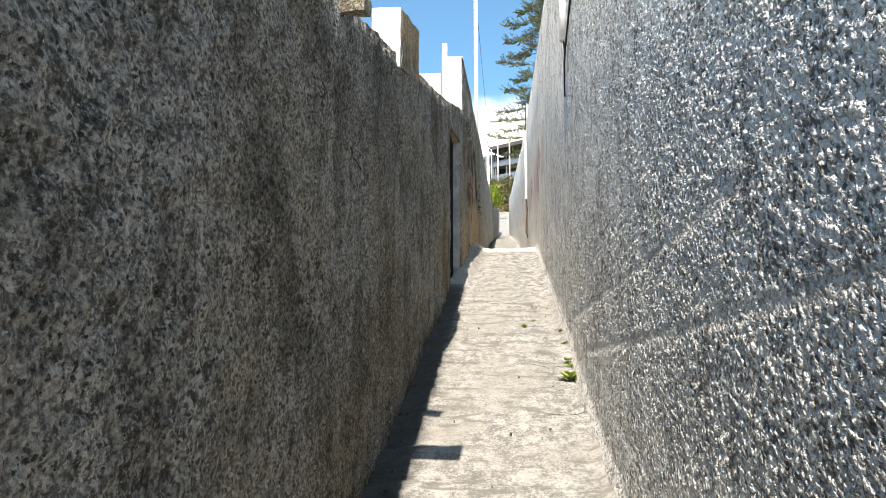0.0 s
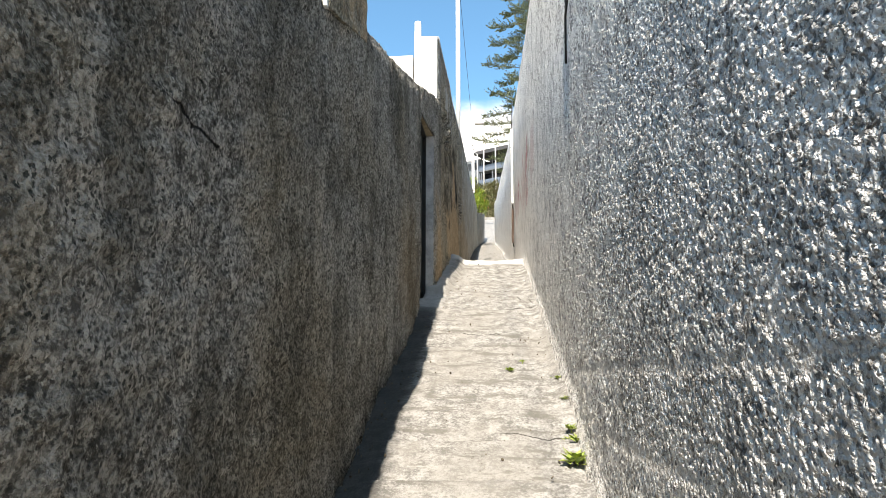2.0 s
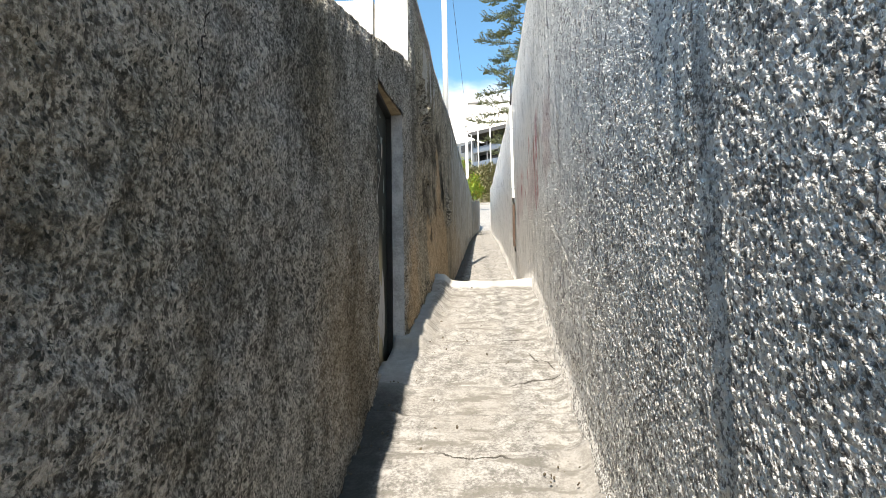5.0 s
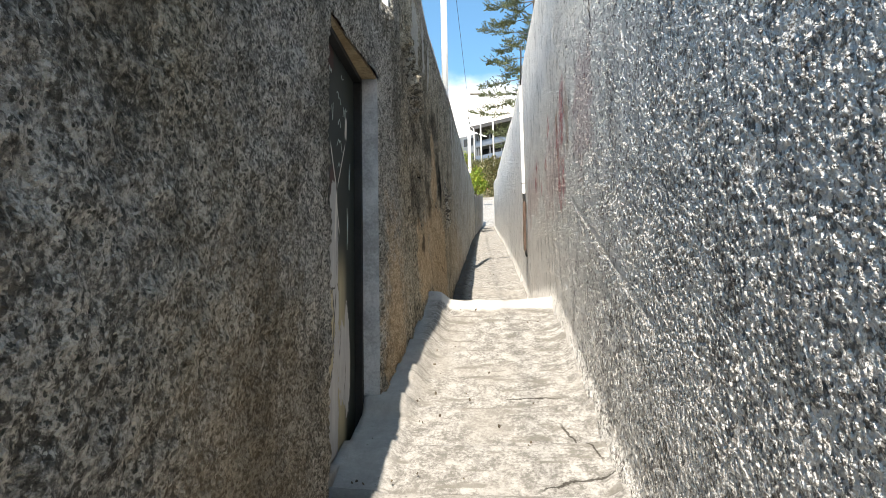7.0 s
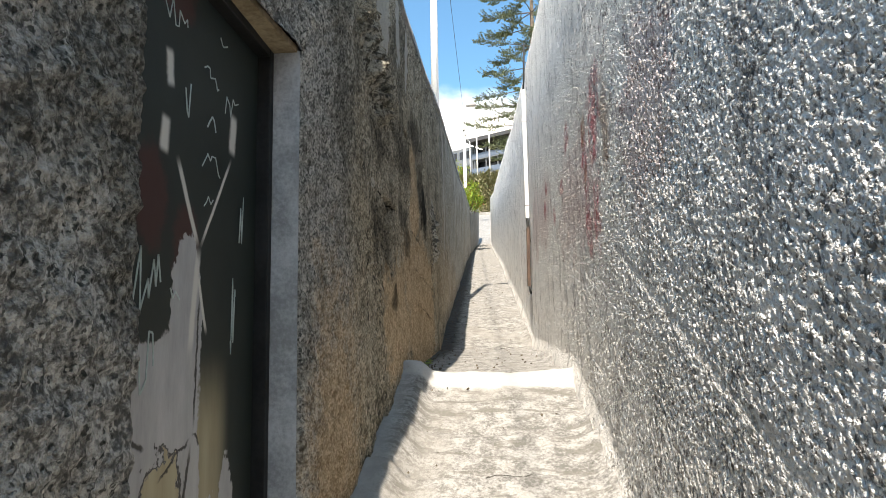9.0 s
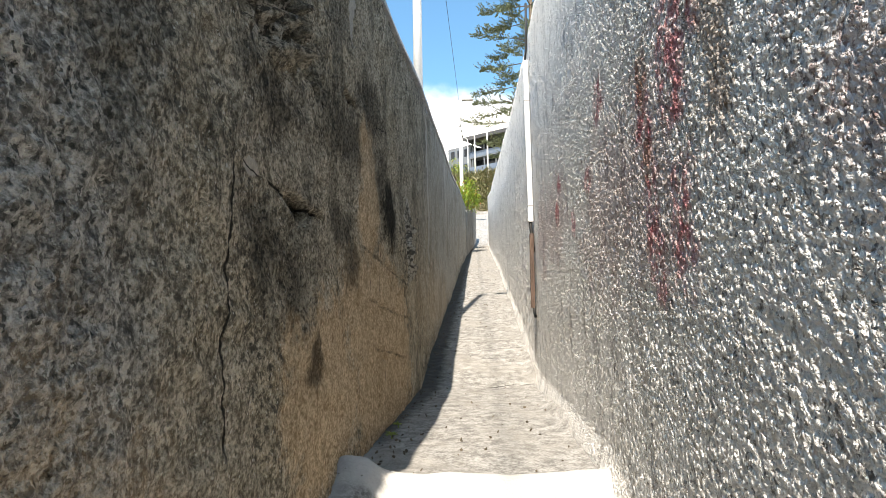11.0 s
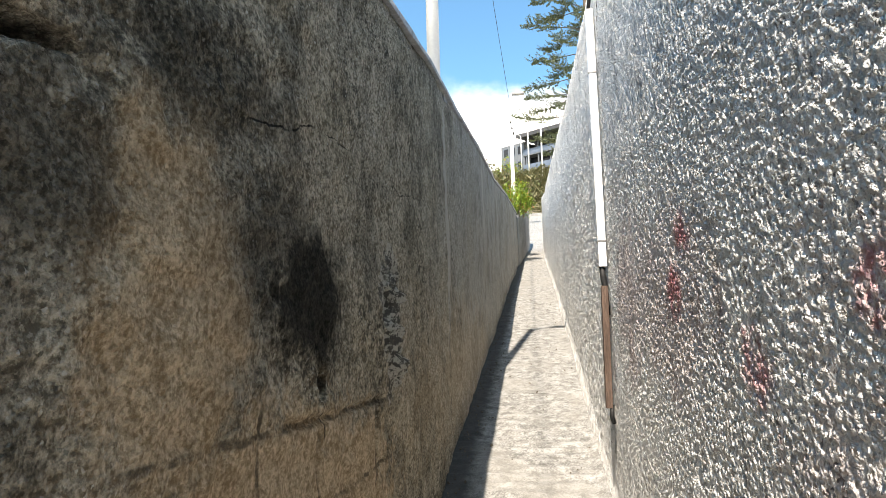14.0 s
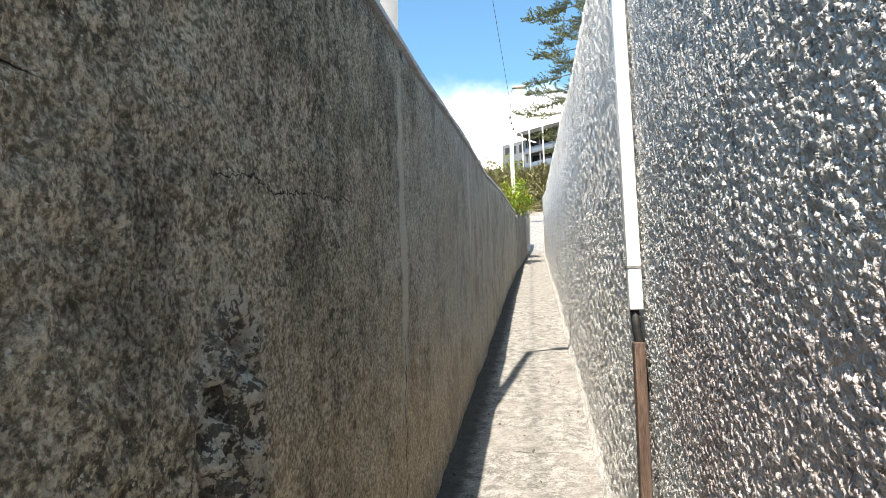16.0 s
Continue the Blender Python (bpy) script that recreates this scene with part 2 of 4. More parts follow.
    # cracks; the shade inside the holes is also painted in, near black
    cracks = most(nt, [k.line(-1.29, 0.3, -1.27, 1.25, 0.009, 0.03), k.line(0.8, 1.885, 1.09, 1.945, 0.005, 0.02), k.line(1.08, 1.945, 1.3, 2.025, 0.004, 0.02), k.line(1.42, 2.03, 1.75, 2.06, 0.003, 0.02), k.line(-1.22, 1.175, -1.04, 1.143, 0.003, 0.01), k.line(-1.03, 1.15, -0.8, 1.13, 0.005, 0.012), k.line(-0.7, 1.115, -0.45, 1.126, 0.008, 0.012), k.line(1.35, 1.2, 1.37, 0.95, 0.006, 0.02), k.line(-5.9, 0.6, -5.88, 0.2, 0.006), k.line(-8.55, -0.52, -8.1, -0.555, 0.007, 0.03), k.line(4.32, 0.4, 4.3, 1.6, 0.012, 0.03), k.line(2.2, 2.0, 3.4, 2.15, 0.004, 0.06),
                       k.spot(1.365, 1.155, 0.04, 0.045, 0.2, 0.6), k.line(-0.06, 1.803, 0.24, 1.83, 0.022, 0.006), k.spot(-0.535, 1.605, 0.03, 0.03, 0.2, 0.5), k.spot(-0.445, 1.592, 0.022, 0.018, 0.2, 0.3), k.spot(-0.72, 1.105, 0.085, 0.035, 0.25, 0.9)])
    col = mix_(nt, math_(nt, 'MULTIPLY', cracks, 0.9), col, (0.012, 0.011, 0.01))
    link(nt, col, b.inputs["Base Color"])
    h = math_(nt, 'SUBTRACT', math_(nt, 'ADD', mid, math_(nt, 'MULTIPLY', grit, 0.8)), math_(nt, 'ADD', math_(nt, 'MULTIPLY', gaps, 0.7), math_(nt, 'ADD', math_(nt, 'MULTIPLY', dome2, 0.4), math_(nt, 'MULTIPLY', mottle, 0.9))))
    h = math_(nt, 'SUBTRACT', h, math_(nt, 'MULTIPLY', cracks, 1.5))
    bump_(nt, b, h, 1.0, 0.024)
    return m


def right_wall_material():
    m, nt, b, co = material("roughcast_right_wall", 0.95)
    b.inputs["Specular IOR Level"].default_value = 0.15
    k = Masks(nt, co)
    big = noise_(nt, co, 1.1, 5, 0.62)
    speck = noise_(nt, co, 50.0, 3, 0.62)
    clump = noise_(nt, co, 11.0, 5, 0.7)
    grain = noise_(nt, co, 110.0, 2, 0.6)
    drip = noise_(nt, co, 1.0, 4, 0.65, (1.0, 5.0, 0.7))
    tone = math_(nt, 'ADD', math_(nt, 'ADD', math_(nt, 'MULTIPLY', speck, 0.6), math_(nt, 'MULTIPLY', clump, 0.33)), math_(nt, 'MULTIPLY', grain, 0.12))
    tone = math_(nt, 'ADD', tone, math_(nt, 'MULTIPLY', math_(nt, 'SUBTRACT', big, 0.5), 0.2))
    cell, dome = stones_(nt, co, 96.0, 0.012)
    cell2, dome2 = stones_(nt, co, 52.0, 0.02)
    tone = math_(nt, 'ADD', tone, math_(nt, 'MULTIPLY', math_(nt, 'SUBTRACT', cell, 0.5), 0.15))
    tone = math_(nt, 'ADD', tone, math_(nt, 'MULTIPLY', math_(nt, 'SUBTRACT', cell2, 0.5), 0.09))
    # the tone grows paler towards the upper stretch
    tone = math_(nt, 'ADD', tone, math_(nt, 'MULTIPLY', step_(nt, k.y, -3.5, 1.0), 0.1))
    tone = math_(nt, 'ADD', tone, math_(nt, 'MULTIPLY', math_(nt, 'SUBTRACT', noise_(nt, co, 5.0, 5, 0.65), 0.5), 0.22))
    tone = math_(nt, 'ADD', tone, 0.022)
    col = mix_(nt, step_(nt, tone, 0.4, 0.52), (0.19, 0.186, 0.178), (0.5, 0.49, 0.472))
    col = mix_(nt, step_(nt, tone, 0.49, 0.54), col, (0.88, 0.87, 0.845))
    runs = noise_(nt, co, 1.0, 5, 0.7, (1.0, 9.0, 3.0))
    col = mix_(nt, math_(nt, 'MULTIPLY', step_(nt, runs, 0.52, 0.66), 0.45), col, (0.16, 0.157, 0.15))
    col = mix_(nt, math_(nt, 'MULTIPLY', step_(nt, drip, 0.54, 0.72), 0.3), col, (0.16, 0.158, 0.154))
    red = most(nt, [k.spot(-0.92, 1.08, 0.072, 0.135, 1.1, 2.4), k.spot(-0.95, 0.9, 0.080, 0.150, 1.1, 2.4), k.spot(-1.22, 1.3, 0.112, 0.090, 1.1, 2.4), k.spot(-0.88, 1.32, 0.080, 0.180, 1.1, 2.4), k.spot(-1.24, 0.95, 0.096, 0.180, 1.1, 2.4),
                    k.spot(-1.2, 1.5, 0.192, 0.180, 1.1, 2.4), k.spot(0.74, 1.25, 0.080, 0.075, 1.1, 2.4), k.spot(0.23, 1.38, 0.080, 0.060, 1.1, 2.4), k.spot(1.47, 1.43, 0.112, 0.075, 1.1, 2.4), k.spot(1.31, 1.6, 0.080, 0.060, 1.1, 2.4), k.spot(-0.14, 1.68, 0.128, 0.090, 1.1, 2.4)])
    col = mix_(nt, math_(nt, 'MULTIPLY', math_(nt, 'MULTIPLY', red, 0.75), step_(nt, clump, 0.36, 0.58)), col, (0.45, 0.05, 0.075))
    pink = most(nt, [k.spot(1.7, 1.4, 0.7, 0.3, 1.0, 2.0), k.spot(-0.4, 1.15, 0.8, 0.35, 1.0, 2.4), k.spot(2.5, 1.45, 0.4, 0.4, 1.0, 2.2), k.spot(-2.2, 1.2, 0.35, 0.35, 1.0, 2.4)])
    col = mix_(nt, math_(nt, 'MULTIPLY', pink, 0.25), col, (0.46, 0.17, 0.16))
    rust = most(nt, [k.spot(-0.88, 1.5, 0.06, 0.1, 0.9, 2.2), k.spot(-1.5, 1.35, 0.1, 0.25, 0.9, 2.2), k.spot(-0.9, 1.2, 0.05, 0.06, 0.9, 2.0)])
    col = mix_(nt, math_(nt, 'MULTIPLY', rust, 0.55), col, (0.24, 0.13, 0.05))
    scrape = most(nt, [k.line(*row[:4], row[4] * 1.2, 0.02) for row in SCRAPES])
    col = mix_(nt, math_(nt, 'MULTIPLY', math_(nt, 'MULTIPLY', scrape, 0.45), step_(nt, clump, 0.25, 0.5)), col, (0.66, 0.65, 0.62))
    seam = most(nt, [k.line(-6.11, -2.6, -6.11, 2.6, 0.04, 0.008), k.line(-2.6, 1.4, -2.62, 3.1, 0.02, 0.04), k.line(3.18, 3.0, 3.1, 3.8, 0.012, 0.02)])
    col = mix_(nt, math_(nt, 'MULTIPLY', seam, 0.95), col, (0.02, 0.02, 0.02))
    link(nt, col, b.inputs["Base Color"])
    h = math_(nt, 'SUBTRACT', math_(nt, 'ADD', speck, math_(nt, 'MULTIPLY', grain, 0.5)), math_(nt, 'MULTIPLY', dome, 0.8))
    bump_(nt, b, math_(nt, 'SUBTRACT', h, seam), 1.0, 0.014)
    return m


def floor_material():
    m, nt, b, co = material("worn_concrete_path", 0.88)
    k = Masks(nt, co)
    big = noise_(nt, co, 1.6, 5, 0.6)
    mid = noise_(nt, co, 11.0, 6, 0.7)
    grit = noise_(nt, co, 60.0, 4, 0.7)
    dash = noise_(nt, co, 1.0, 5, 0.65, (3.0, 13.0, 3.0))
    ramp = math_(nt, 'SUBTRACT', 1.0, math_(nt, 'MULTIPLY', step_(nt, k.y, -0.3, 0.4), 0.65))
    tone = math_(nt, 'ADD', math_(nt, 'MULTIPLY', mid, 0.55), math_(nt, 'MULTIPLY', grit, 0.45))
    col = mix_(nt, step_(nt, tone, 0.4, 0.6), (0.14, 0.137, 0.129), (0.375, 0.37, 0.357))
    col = mix_(nt, math_(nt, 'MULTIPLY', step_(nt, big, 0.45, 0.62), 0.55), col, (0.26, 0.25, 0.23))
    col = mix_(nt, math_(nt, 'MULTIPLY', math_(nt, 'MULTIPLY', step_(nt, dash, 0.53, 0.62), 0.8), ramp), col, (0.15, 0.144, 0.129))
    col = mix_(nt, math_(nt, 'MULTIPLY', step_(nt, dash, 0.38, 0.28), 0.6), col, (0.42, 0.415, 0.398))
    lip = step_(nt, math_(nt, 'ABSOLUTE', math_(nt, 'ADD', math_(nt, 'ADD', k.y, 0.14), math_(nt, 'MULTIPLY', math_(nt, 'SUBTRACT', k.warp, 0.5), 0.12))), 0.16, 0.1)
    col = mix_(nt, math_(nt, 'MULTIPLY', lip, 0.8), col, (0.5, 0.494, 0.477))
    # dirt along the left wall; the wall's shadow is darkened into this strip too
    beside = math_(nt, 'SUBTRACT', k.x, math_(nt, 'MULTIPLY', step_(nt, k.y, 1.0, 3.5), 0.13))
    grime_shade = step_(nt, math_(nt, 'ADD', beside, math_(nt, 'MULTIPLY', mid, 0.12)), -0.55, -0.68)
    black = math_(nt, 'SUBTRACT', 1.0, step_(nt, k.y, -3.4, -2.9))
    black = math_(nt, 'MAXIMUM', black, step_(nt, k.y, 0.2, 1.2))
    strip_col = mix_(nt, black, mix_(nt, mid, (0.2, 0.2, 0.195), (0.46, 0.46, 0.45)), mix_(nt, tone, (0.016, 0.016, 0.016), (0.085, 0.085, 0.082)))
    col = mix_(nt, math_(nt, 'MULTIPLY', grime_shade, 0.9), col, strip_col)
    cracks = []
    for cx, cy, wx, wy in ((0.25, -3.0, 0.25, 0.06), (0.3, -2.65, 0.1, -0.25), (0.05, -5.3, 0.3, 0.02), (-0.2, -4.1, 0.25, -0.02), (0.1, -2.1, -0.2, 0.03), (0.3, -7.0, 0.2, 0.03), (-0.1, -1.3, 0.2, 0.03), (0.1, 3.35, 0.35, 0.03), (0.0, 5.9, 0.3, -0.03), (0.2, -6.1, -0.3, 0.03)):
        ux, uy = wx / math.hypot(wx, wy), wy / math.hypot(wx, wy)
        dx, dy = math_(nt, 'SUBTRACT', k.x, cx), math_(nt, 'SUBTRACT', k.y, cy)
        along = math_(nt, 'ADD', math_(nt, 'MULTIPLY', dx, ux), math_(nt, 'MULTIPLY', dy, uy))
        off = math_(nt, 'SUBTRACT', math_(nt, 'MULTIPLY', dx, uy), math_(nt, 'MULTIPLY', dy, ux))
        off = math_(nt, 'ADD', off, math_(nt, 'MULTIPLY', math_(nt, 'SUBTRACT', k.warp, 0.5), 0.12))
        n1 = step_(nt, math_(nt, 'ABSOLUTE', off), 0.009, 0.003)
        n2 = step_(nt, math_(nt, 'ABSOLUTE', along), math.hypot(wx, wy), math.hypot(wx, wy) * 0.6)
        cracks.append(math_(nt, 'MULTIPLY', n1, n2))
    col = mix_(nt, math_(nt, 'MULTIPLY', most(nt, cracks), 0.9), col, (0.03, 0.027, 0.022))
    spots = step_(nt, voronoi_(nt, co, 24.0), 0.16, 0.06)
    spots = math_(nt, 'MULTIPLY', spots, step_(nt, noise_(nt, co, 3.0, 3, 0.6), 0.52, 0.62))
    col = mix_(nt, math_(nt, 'MULTIPLY', spots, 0.7), col, (0.13, 0.12, 0.1))
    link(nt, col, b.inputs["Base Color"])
    h = math_(nt, 'ADD', math_(nt, 'ADD', mid, math_(nt, 'MULTIPLY', grit, 0.6)), math_(nt, 'MULTIPLY', dash, 0.8))
    bump_(nt, b, math_(nt, 'SUBTRACT', h, spots), 0.8, 0.012)
    return m


def plain_material(name, colour, second, scale, rough=0.7, metal=0.0, depth=0.004, strength=0.4, stretch=None):
    m, nt, b, co = material(name, rough, metal)
    a = noise_(nt, co, scale, 5, 0.65, stretch)
    c = noise_(nt, co, scale * 9, 3, 0.6, stretch)
    f = step_(nt, math_(nt, 'ADD', math_(nt, 'MULTIPLY', a, 0.65), math_(nt, 'MULTIPLY', c, 0.35)), 0.35, 0.66)
    link(nt, mix_(nt, f, colour, second), b.inputs["Base Color"])
    bump_(nt, b, math_(nt, 'ADD', a, math_(nt, 'MULTIPLY', c, 0.5)), strength, depth)
    return m


def leaf_material(name, dark, light, third=None):
    m, nt, b, co = material(name, 0.55)
    g = nt.nodes.new("ShaderNodeNewGeometry").outputs["Random Per Island"]
    col = mix_(nt, g, dark, light)
    if third:
        col = mix_(nt, step_(nt, g, 0.9, 0.97), col, third)
    col = mix_(nt, math_(nt, 'MULTIPLY', noise_(nt, co, 6.0, 3), 0.35), col, dark)
    link(nt, col, b.inputs["Base Color"])
    b.inputs["Subsurface Weight"].default_value = 0.0
    return m


def door_material():
    """Dark green paint that has come off the lower half in ragged sheets."""
    m, nt, b, co = material("peeling_door_paint", 0.62)
    k = Masks(nt, co)
    fade = noise_(nt, co, 4.0, 5, 0.6)
    col = mix_(nt, fade, (0.005, 0.009, 0.008), (0.017, 0.026, 0.021))
    red = most(nt, [k.spot(-3.05, 0.7, 0.07, 0.12), k.spot(-2.86, 0.6, 0.07, 0.1), k.spot(-2.95, 1.28, 0.1, 0.08)])
    col = mix_(nt, math_(nt, 'MULTIPLY', red, 0.4), col, (0.1, 0.016, 0.013))
    sway = math_(nt, 'SUBTRACT', noise_(nt, co, 7.0, 5, 0.6), 0.5)
    field = math_(nt, 'MULTIPLY', step_(nt, math_(nt, 'ADD', k.z, math_(nt, 'MULTIPLY', sway, 0.16)), 0.375, 0.365), step_(nt, math_(nt, 'ADD', k.y, math_(nt, 'MULTIPLY', sway, 0.12)), -2.765, -2.775))
    tongue = k.spot(-2.85, 0.42, 0.085, 0.21, 0.06, 0.8)
    bare = most(nt, [field, tongue, k.spot(-2.575, -0.3, 0.07, 0.3, 0.06, 0.9), k.spot(-2.68, -0.32, 0.12, 0.22, 0.06, 1.2)])
    smear = noise_(nt, co, 1.0, 5, 0.7, (6.0, 16.0, 4.0))
    grey = mix_(nt, smear, (0.2, 0.203, 0.21), (0.52, 0.52, 0.52))
    yellow = mix_(nt, noise_(nt, co, 1.0, 4, 0.6, (6.0, 20.0, 3.0)), (0.24, 0.2, 0.12), (0.5, 0.45, 0.3))
    low = math_(nt, 'MULTIPLY', step_(nt, k.z, 0.34, 0.08), step_(nt, k.y, -2.55, -2.68))
    col = mix_(nt, math_(nt, 'MULTIPLY', low, 0.85), col, yellow)
    sheet = k.spot(-2.95, -0.12, 0.09, 0.22, 0.06, 1.3)
    rim = math_(nt, 'SUBTRACT', k.spot(-2.95, -0.12, 0.1, 0.235, 0.06, 1.3), sheet)
    under = mix_(nt, sheet, grey, yellow)
    split = most(nt, [rim, k.line(-2.775, 0.5, -2.8, 0.1, 0.007, 0.02), k.line(-2.81, 0.1, -2.98, 0.02, 0.006, 0.03), k.line(-2.81, 0.1, -2.68, 0.03, 0.006, 0.03), k.line(-2.81, 0.09, -2.87, -0.25, 0.012, 0.03),
                      k.line(-3.09, -0.35, -3.0, -0.08, 0.006, 0.03), k.line(-3.11, 0.16, -3.03, 0.11, 0.009, 0.03), k.line(-2.7, -0.1, -2.76, -0.3, 0.006, 0.03), k.line(-2.6, -0.3, -2.66, -0.6, 0.006, 0.03)])
    under = mix_(nt, math_(nt, 'MULTIPLY', split, 0.92), under, (0.02, 0.018, 0.015))
    col = mix_(nt, bare, col, under)
    white = most(nt, [k.line(-2.57, 1.07, -2.585, 0.92, 0.034, 0.012), k.line(-2.985, 0.93, -2.995, 0.82, 0.028, 0.008), k.line(-2.99, 1.11, -2.97, 1.0, 0.024, 0.012),
                      k.line(-2.93, 0.84, -2.79, 0.6, 0.014, 0.004), k.line(-2.58, 0.92, -2.79, 0.6, 0.009, 0.004), k.line(-2.79, 0.62, -2.83, 0.3, 0.02, 0.006), k.line(-2.8, 0.55, -2.73, 0.36, 0.01, 0.004)])
    col = mix_(nt, white, col, (0.55, 0.54, 0.5))
    link(nt, col, b.inputs["Base Color"])
    h = math_(nt, 'SUBTRACT', math_(nt, 'MULTIPLY', fade, 0.3), math_(nt, 'ADD', bare, math_(nt, 'MULTIPLY', math_(nt, 'ADD', sheet, split), bare)))
    bump_(nt, b, h, 0.6, 0.004)
    return m


M_LEFT, M_RIGHT, M_FLOOR = left_wall_material(), right_wall_material(), floor_material()
M_DOOR = door_material()
M_STEEL = plain_material("dark_steel_frame", (0.006, 0.006, 0.006), (0.016, 0.016, 0.016), 6, 0.6, 0.0)
M_JAMB = plain_material("grey_plaster_reveal", (0.26, 0.265, 0.27), (0.5, 0.51, 0.52), 7, 0.85, 0, 0.008, 0.8)
M_LINTEL = plain_material("stained_plaster_soffit", (0.2, 0.15, 0.09), (0.4, 0.33, 0.22), 5, 0.9, 0, 0.008, 0.6)
M_WHITE = plain_material("white_limewash", (0.7, 0.69, 0.66), (0.84, 0.83, 0.81), 3, 0.85)
M_PVC = plain_material("white_plastic_pipe", (0.76, 0.76, 0.75), (0.86, 0.86, 0.85), 2, 0.4)
M_CABLE = plain_material("black_cable_sheath", (0.012, 0.012, 0.012), (0.03, 0.03, 0.03), 20, 0.6)
M_WOOD = plain_material("weathered_board", (0.065, 0.042, 0.032), (0.17, 0.115, 0.088), 6, 0.85, 0, 0.006, 0.6, (4.0, 4.0, 0.5))
M_POLE = plain_material("white_painted_steel", (0.74, 0.74, 0.73), (0.84, 0.84, 0.83), 3, 0.45)
M_GALV = plain_material("galvanised_steel", (0.2, 0.2, 0.2), (0.34, 0.34, 0.34), 6, 0.5, 0.6)
M_LENS = plain_material("lamp_lens", (0.45, 0.45, 0.43), (0.6, 0.6, 0.57), 6, 0.25)
M_GREY = plain_material("smooth_grey_render", (0.16, 0.155, 0.145), (0.33, 0.32, 0.3), 2.2, 0.92, 0, 0.012, 0.7)
M_SOIL = plain_material("dry_hill_soil", (0.10, 0.085, 0.05), (0.24, 0.2, 0.12), 0.6, 0.95, 0, 0.05, 0.7)
M_BUSH = leaf_material("lime_green_leaves", (0.09, 0.18, 0.02), (0.42, 0.52, 0.06), (0.55, 0.13, 0.02))
M_WEED = leaf_material("weed_leaves", (0.16, 0.24, 0.04), (0.42, 0.48, 0.12))
M_PINE = leaf_material("araucaria_needles", (0.1, 0.135, 0.085), (0.33, 0.37, 0.22))
M_SCRUB = leaf_material("dry_scrub_leaves", (0.07, 0.085, 0.03), (0.26, 0.23, 0.12))
M_BARK = plain_material("grey_brown_bark", (0.09, 0.07, 0.055), (0.2, 0.165, 0.13), 5, 0.95, 0, 0.02, 0.8)
M_FACADE = plain_material("pale_grey_facade_panels", (0.12, 0.138, 0.156), (0.17, 0.188, 0.205), 0.5, 0.7)
M_BAND = plain_material("blue_grey_balustrade", (0.1, 0.135, 0.19), (0.15, 0.19, 0.25), 0.4, 0.4)
M_ROOF = plain_material("dark_roof_sheet", (0.05, 0.052, 0.055), (0.09, 0.09, 0.095), 0.6, 0.6)
M_GLASS = plain_material("dark_window_glass", (0.012, 0.016, 0.02), (0.03, 0.036, 0.045), 0.4, 0.12)
M_DEBRIS = plain_material("dry_debris", (0.05, 0.04, 0.03), (0.18, 0.15, 0.11), 30, 0.95)
M_SCRATCH = plain_material("pale_scratched_marks", (0.3, 0.38, 0.37), (0.46, 0.52, 0.5), 12, 0.7)


# ---- shapes ----
def hash2(ix, iy, seed):
    h = (ix.astype(np.int64) * 374761393 + iy.astype(np.int64) * 668265263 + seed * 974634777) & 0x7FFFFFFF
    h = ((h ^ (h >> 13)) * 1274126177) & 0x7FFFFFFF
    return ((h ^ (h >> 16)) & 0xFFFF) / 65535.0


def value_noise(u, v, seed):
    iu, iv = np.floor(u), np.floor(v)
    fu, fv = u - iu, v - iv
    fu, fv = fu * fu * (3 - 2 * fu), fv * fv * (3 - 2 * fv)
    a, b = hash2(iu, iv, seed), hash2(iu + 1, iv, seed)
    c, d = hash2(iu, iv + 1, seed), hash2(iu + 1, iv + 1, seed)
    return (a * (1 - fu) + b * fu) * (1 - fv) + (c * (1 - fu) + d * fu) * fv - 0.5


def relief(u, v, seed, size, octaves=3):
    out = np.zeros_like(u)
    for k in range(octaves):
        out += value_noise(u / size * 2 ** k, v / size * 2 ** k, seed + k) / 1.8 ** k
    return out


def lumps(y, z, seed, size, fill):
    """Thrown lumps of mortar: uneven domes, one at most in each cell; fill is the share of cells that hold one."""
    u, v = y / size, z / size
    iu, iv = np.floor(u), np.floor(v)
    out = np.zeros_like(y)
    for a in (-1, 0, 1):
        for b in (-1, 0, 1):
            r1, r2 = hash2(iu + a, iv + b, seed), hash2(iu + a, iv + b, seed + 1)
            r3, r4 = hash2(iu + a, iv + b, seed + 2), hash2(iu + a, iv + b, seed + 3)
            du, dv = u - iu - a - r1, v - iv - b - r2
            reach = 0.5 + 0.35 * r3
            out = np.maximum(out, (r4 < fill) * (0.7 + 0.3 * r3) * np.clip(1.12 - np.sqrt(du * du + dv * dv) / reach, 0, 1))
    return out


def smooth(a, lo, hi):
    t = np.clip((a - lo) / (hi - lo), 0, 1)
    return t * t * (3 - 2 * t)


def track(points):
    xs, ys = zip(*points)
    return lambda v: np.interp(v, xs, ys)


floor_z = track([(-15, -4.25), (-8, -2.27), (-6, -1.69), (-4, -1.12), (-2.6, -0.73), (-0.06, 0.0), (3.3, 0.03), (4.2, 0.26), (6, 0.6), (9.2, 1.15), (11, 1.5), (13.8, 2.02), (20.5, 3.1), (29.5, 4.67), (37.5, 7.55)])
left_x = track([(-15, -0.95), (-9, -0.925), (-4, -0.887), (-3.22, -0.88), (-2.4, -0.805), (-2.2, -0.79), (-1.5, -0.77), (-0.6, -0.725), (20.6, -0.72)])
right_x = track([(-15, 0.455), (0, 0.45), (4, 0.435), (8, 0.41), (12, 0.36), (26.5, 0.2), (27, 0.2)])
left_low_top = track([(-15, -1.55), (-7.1, 0.62), (-1.5, 2.16)])
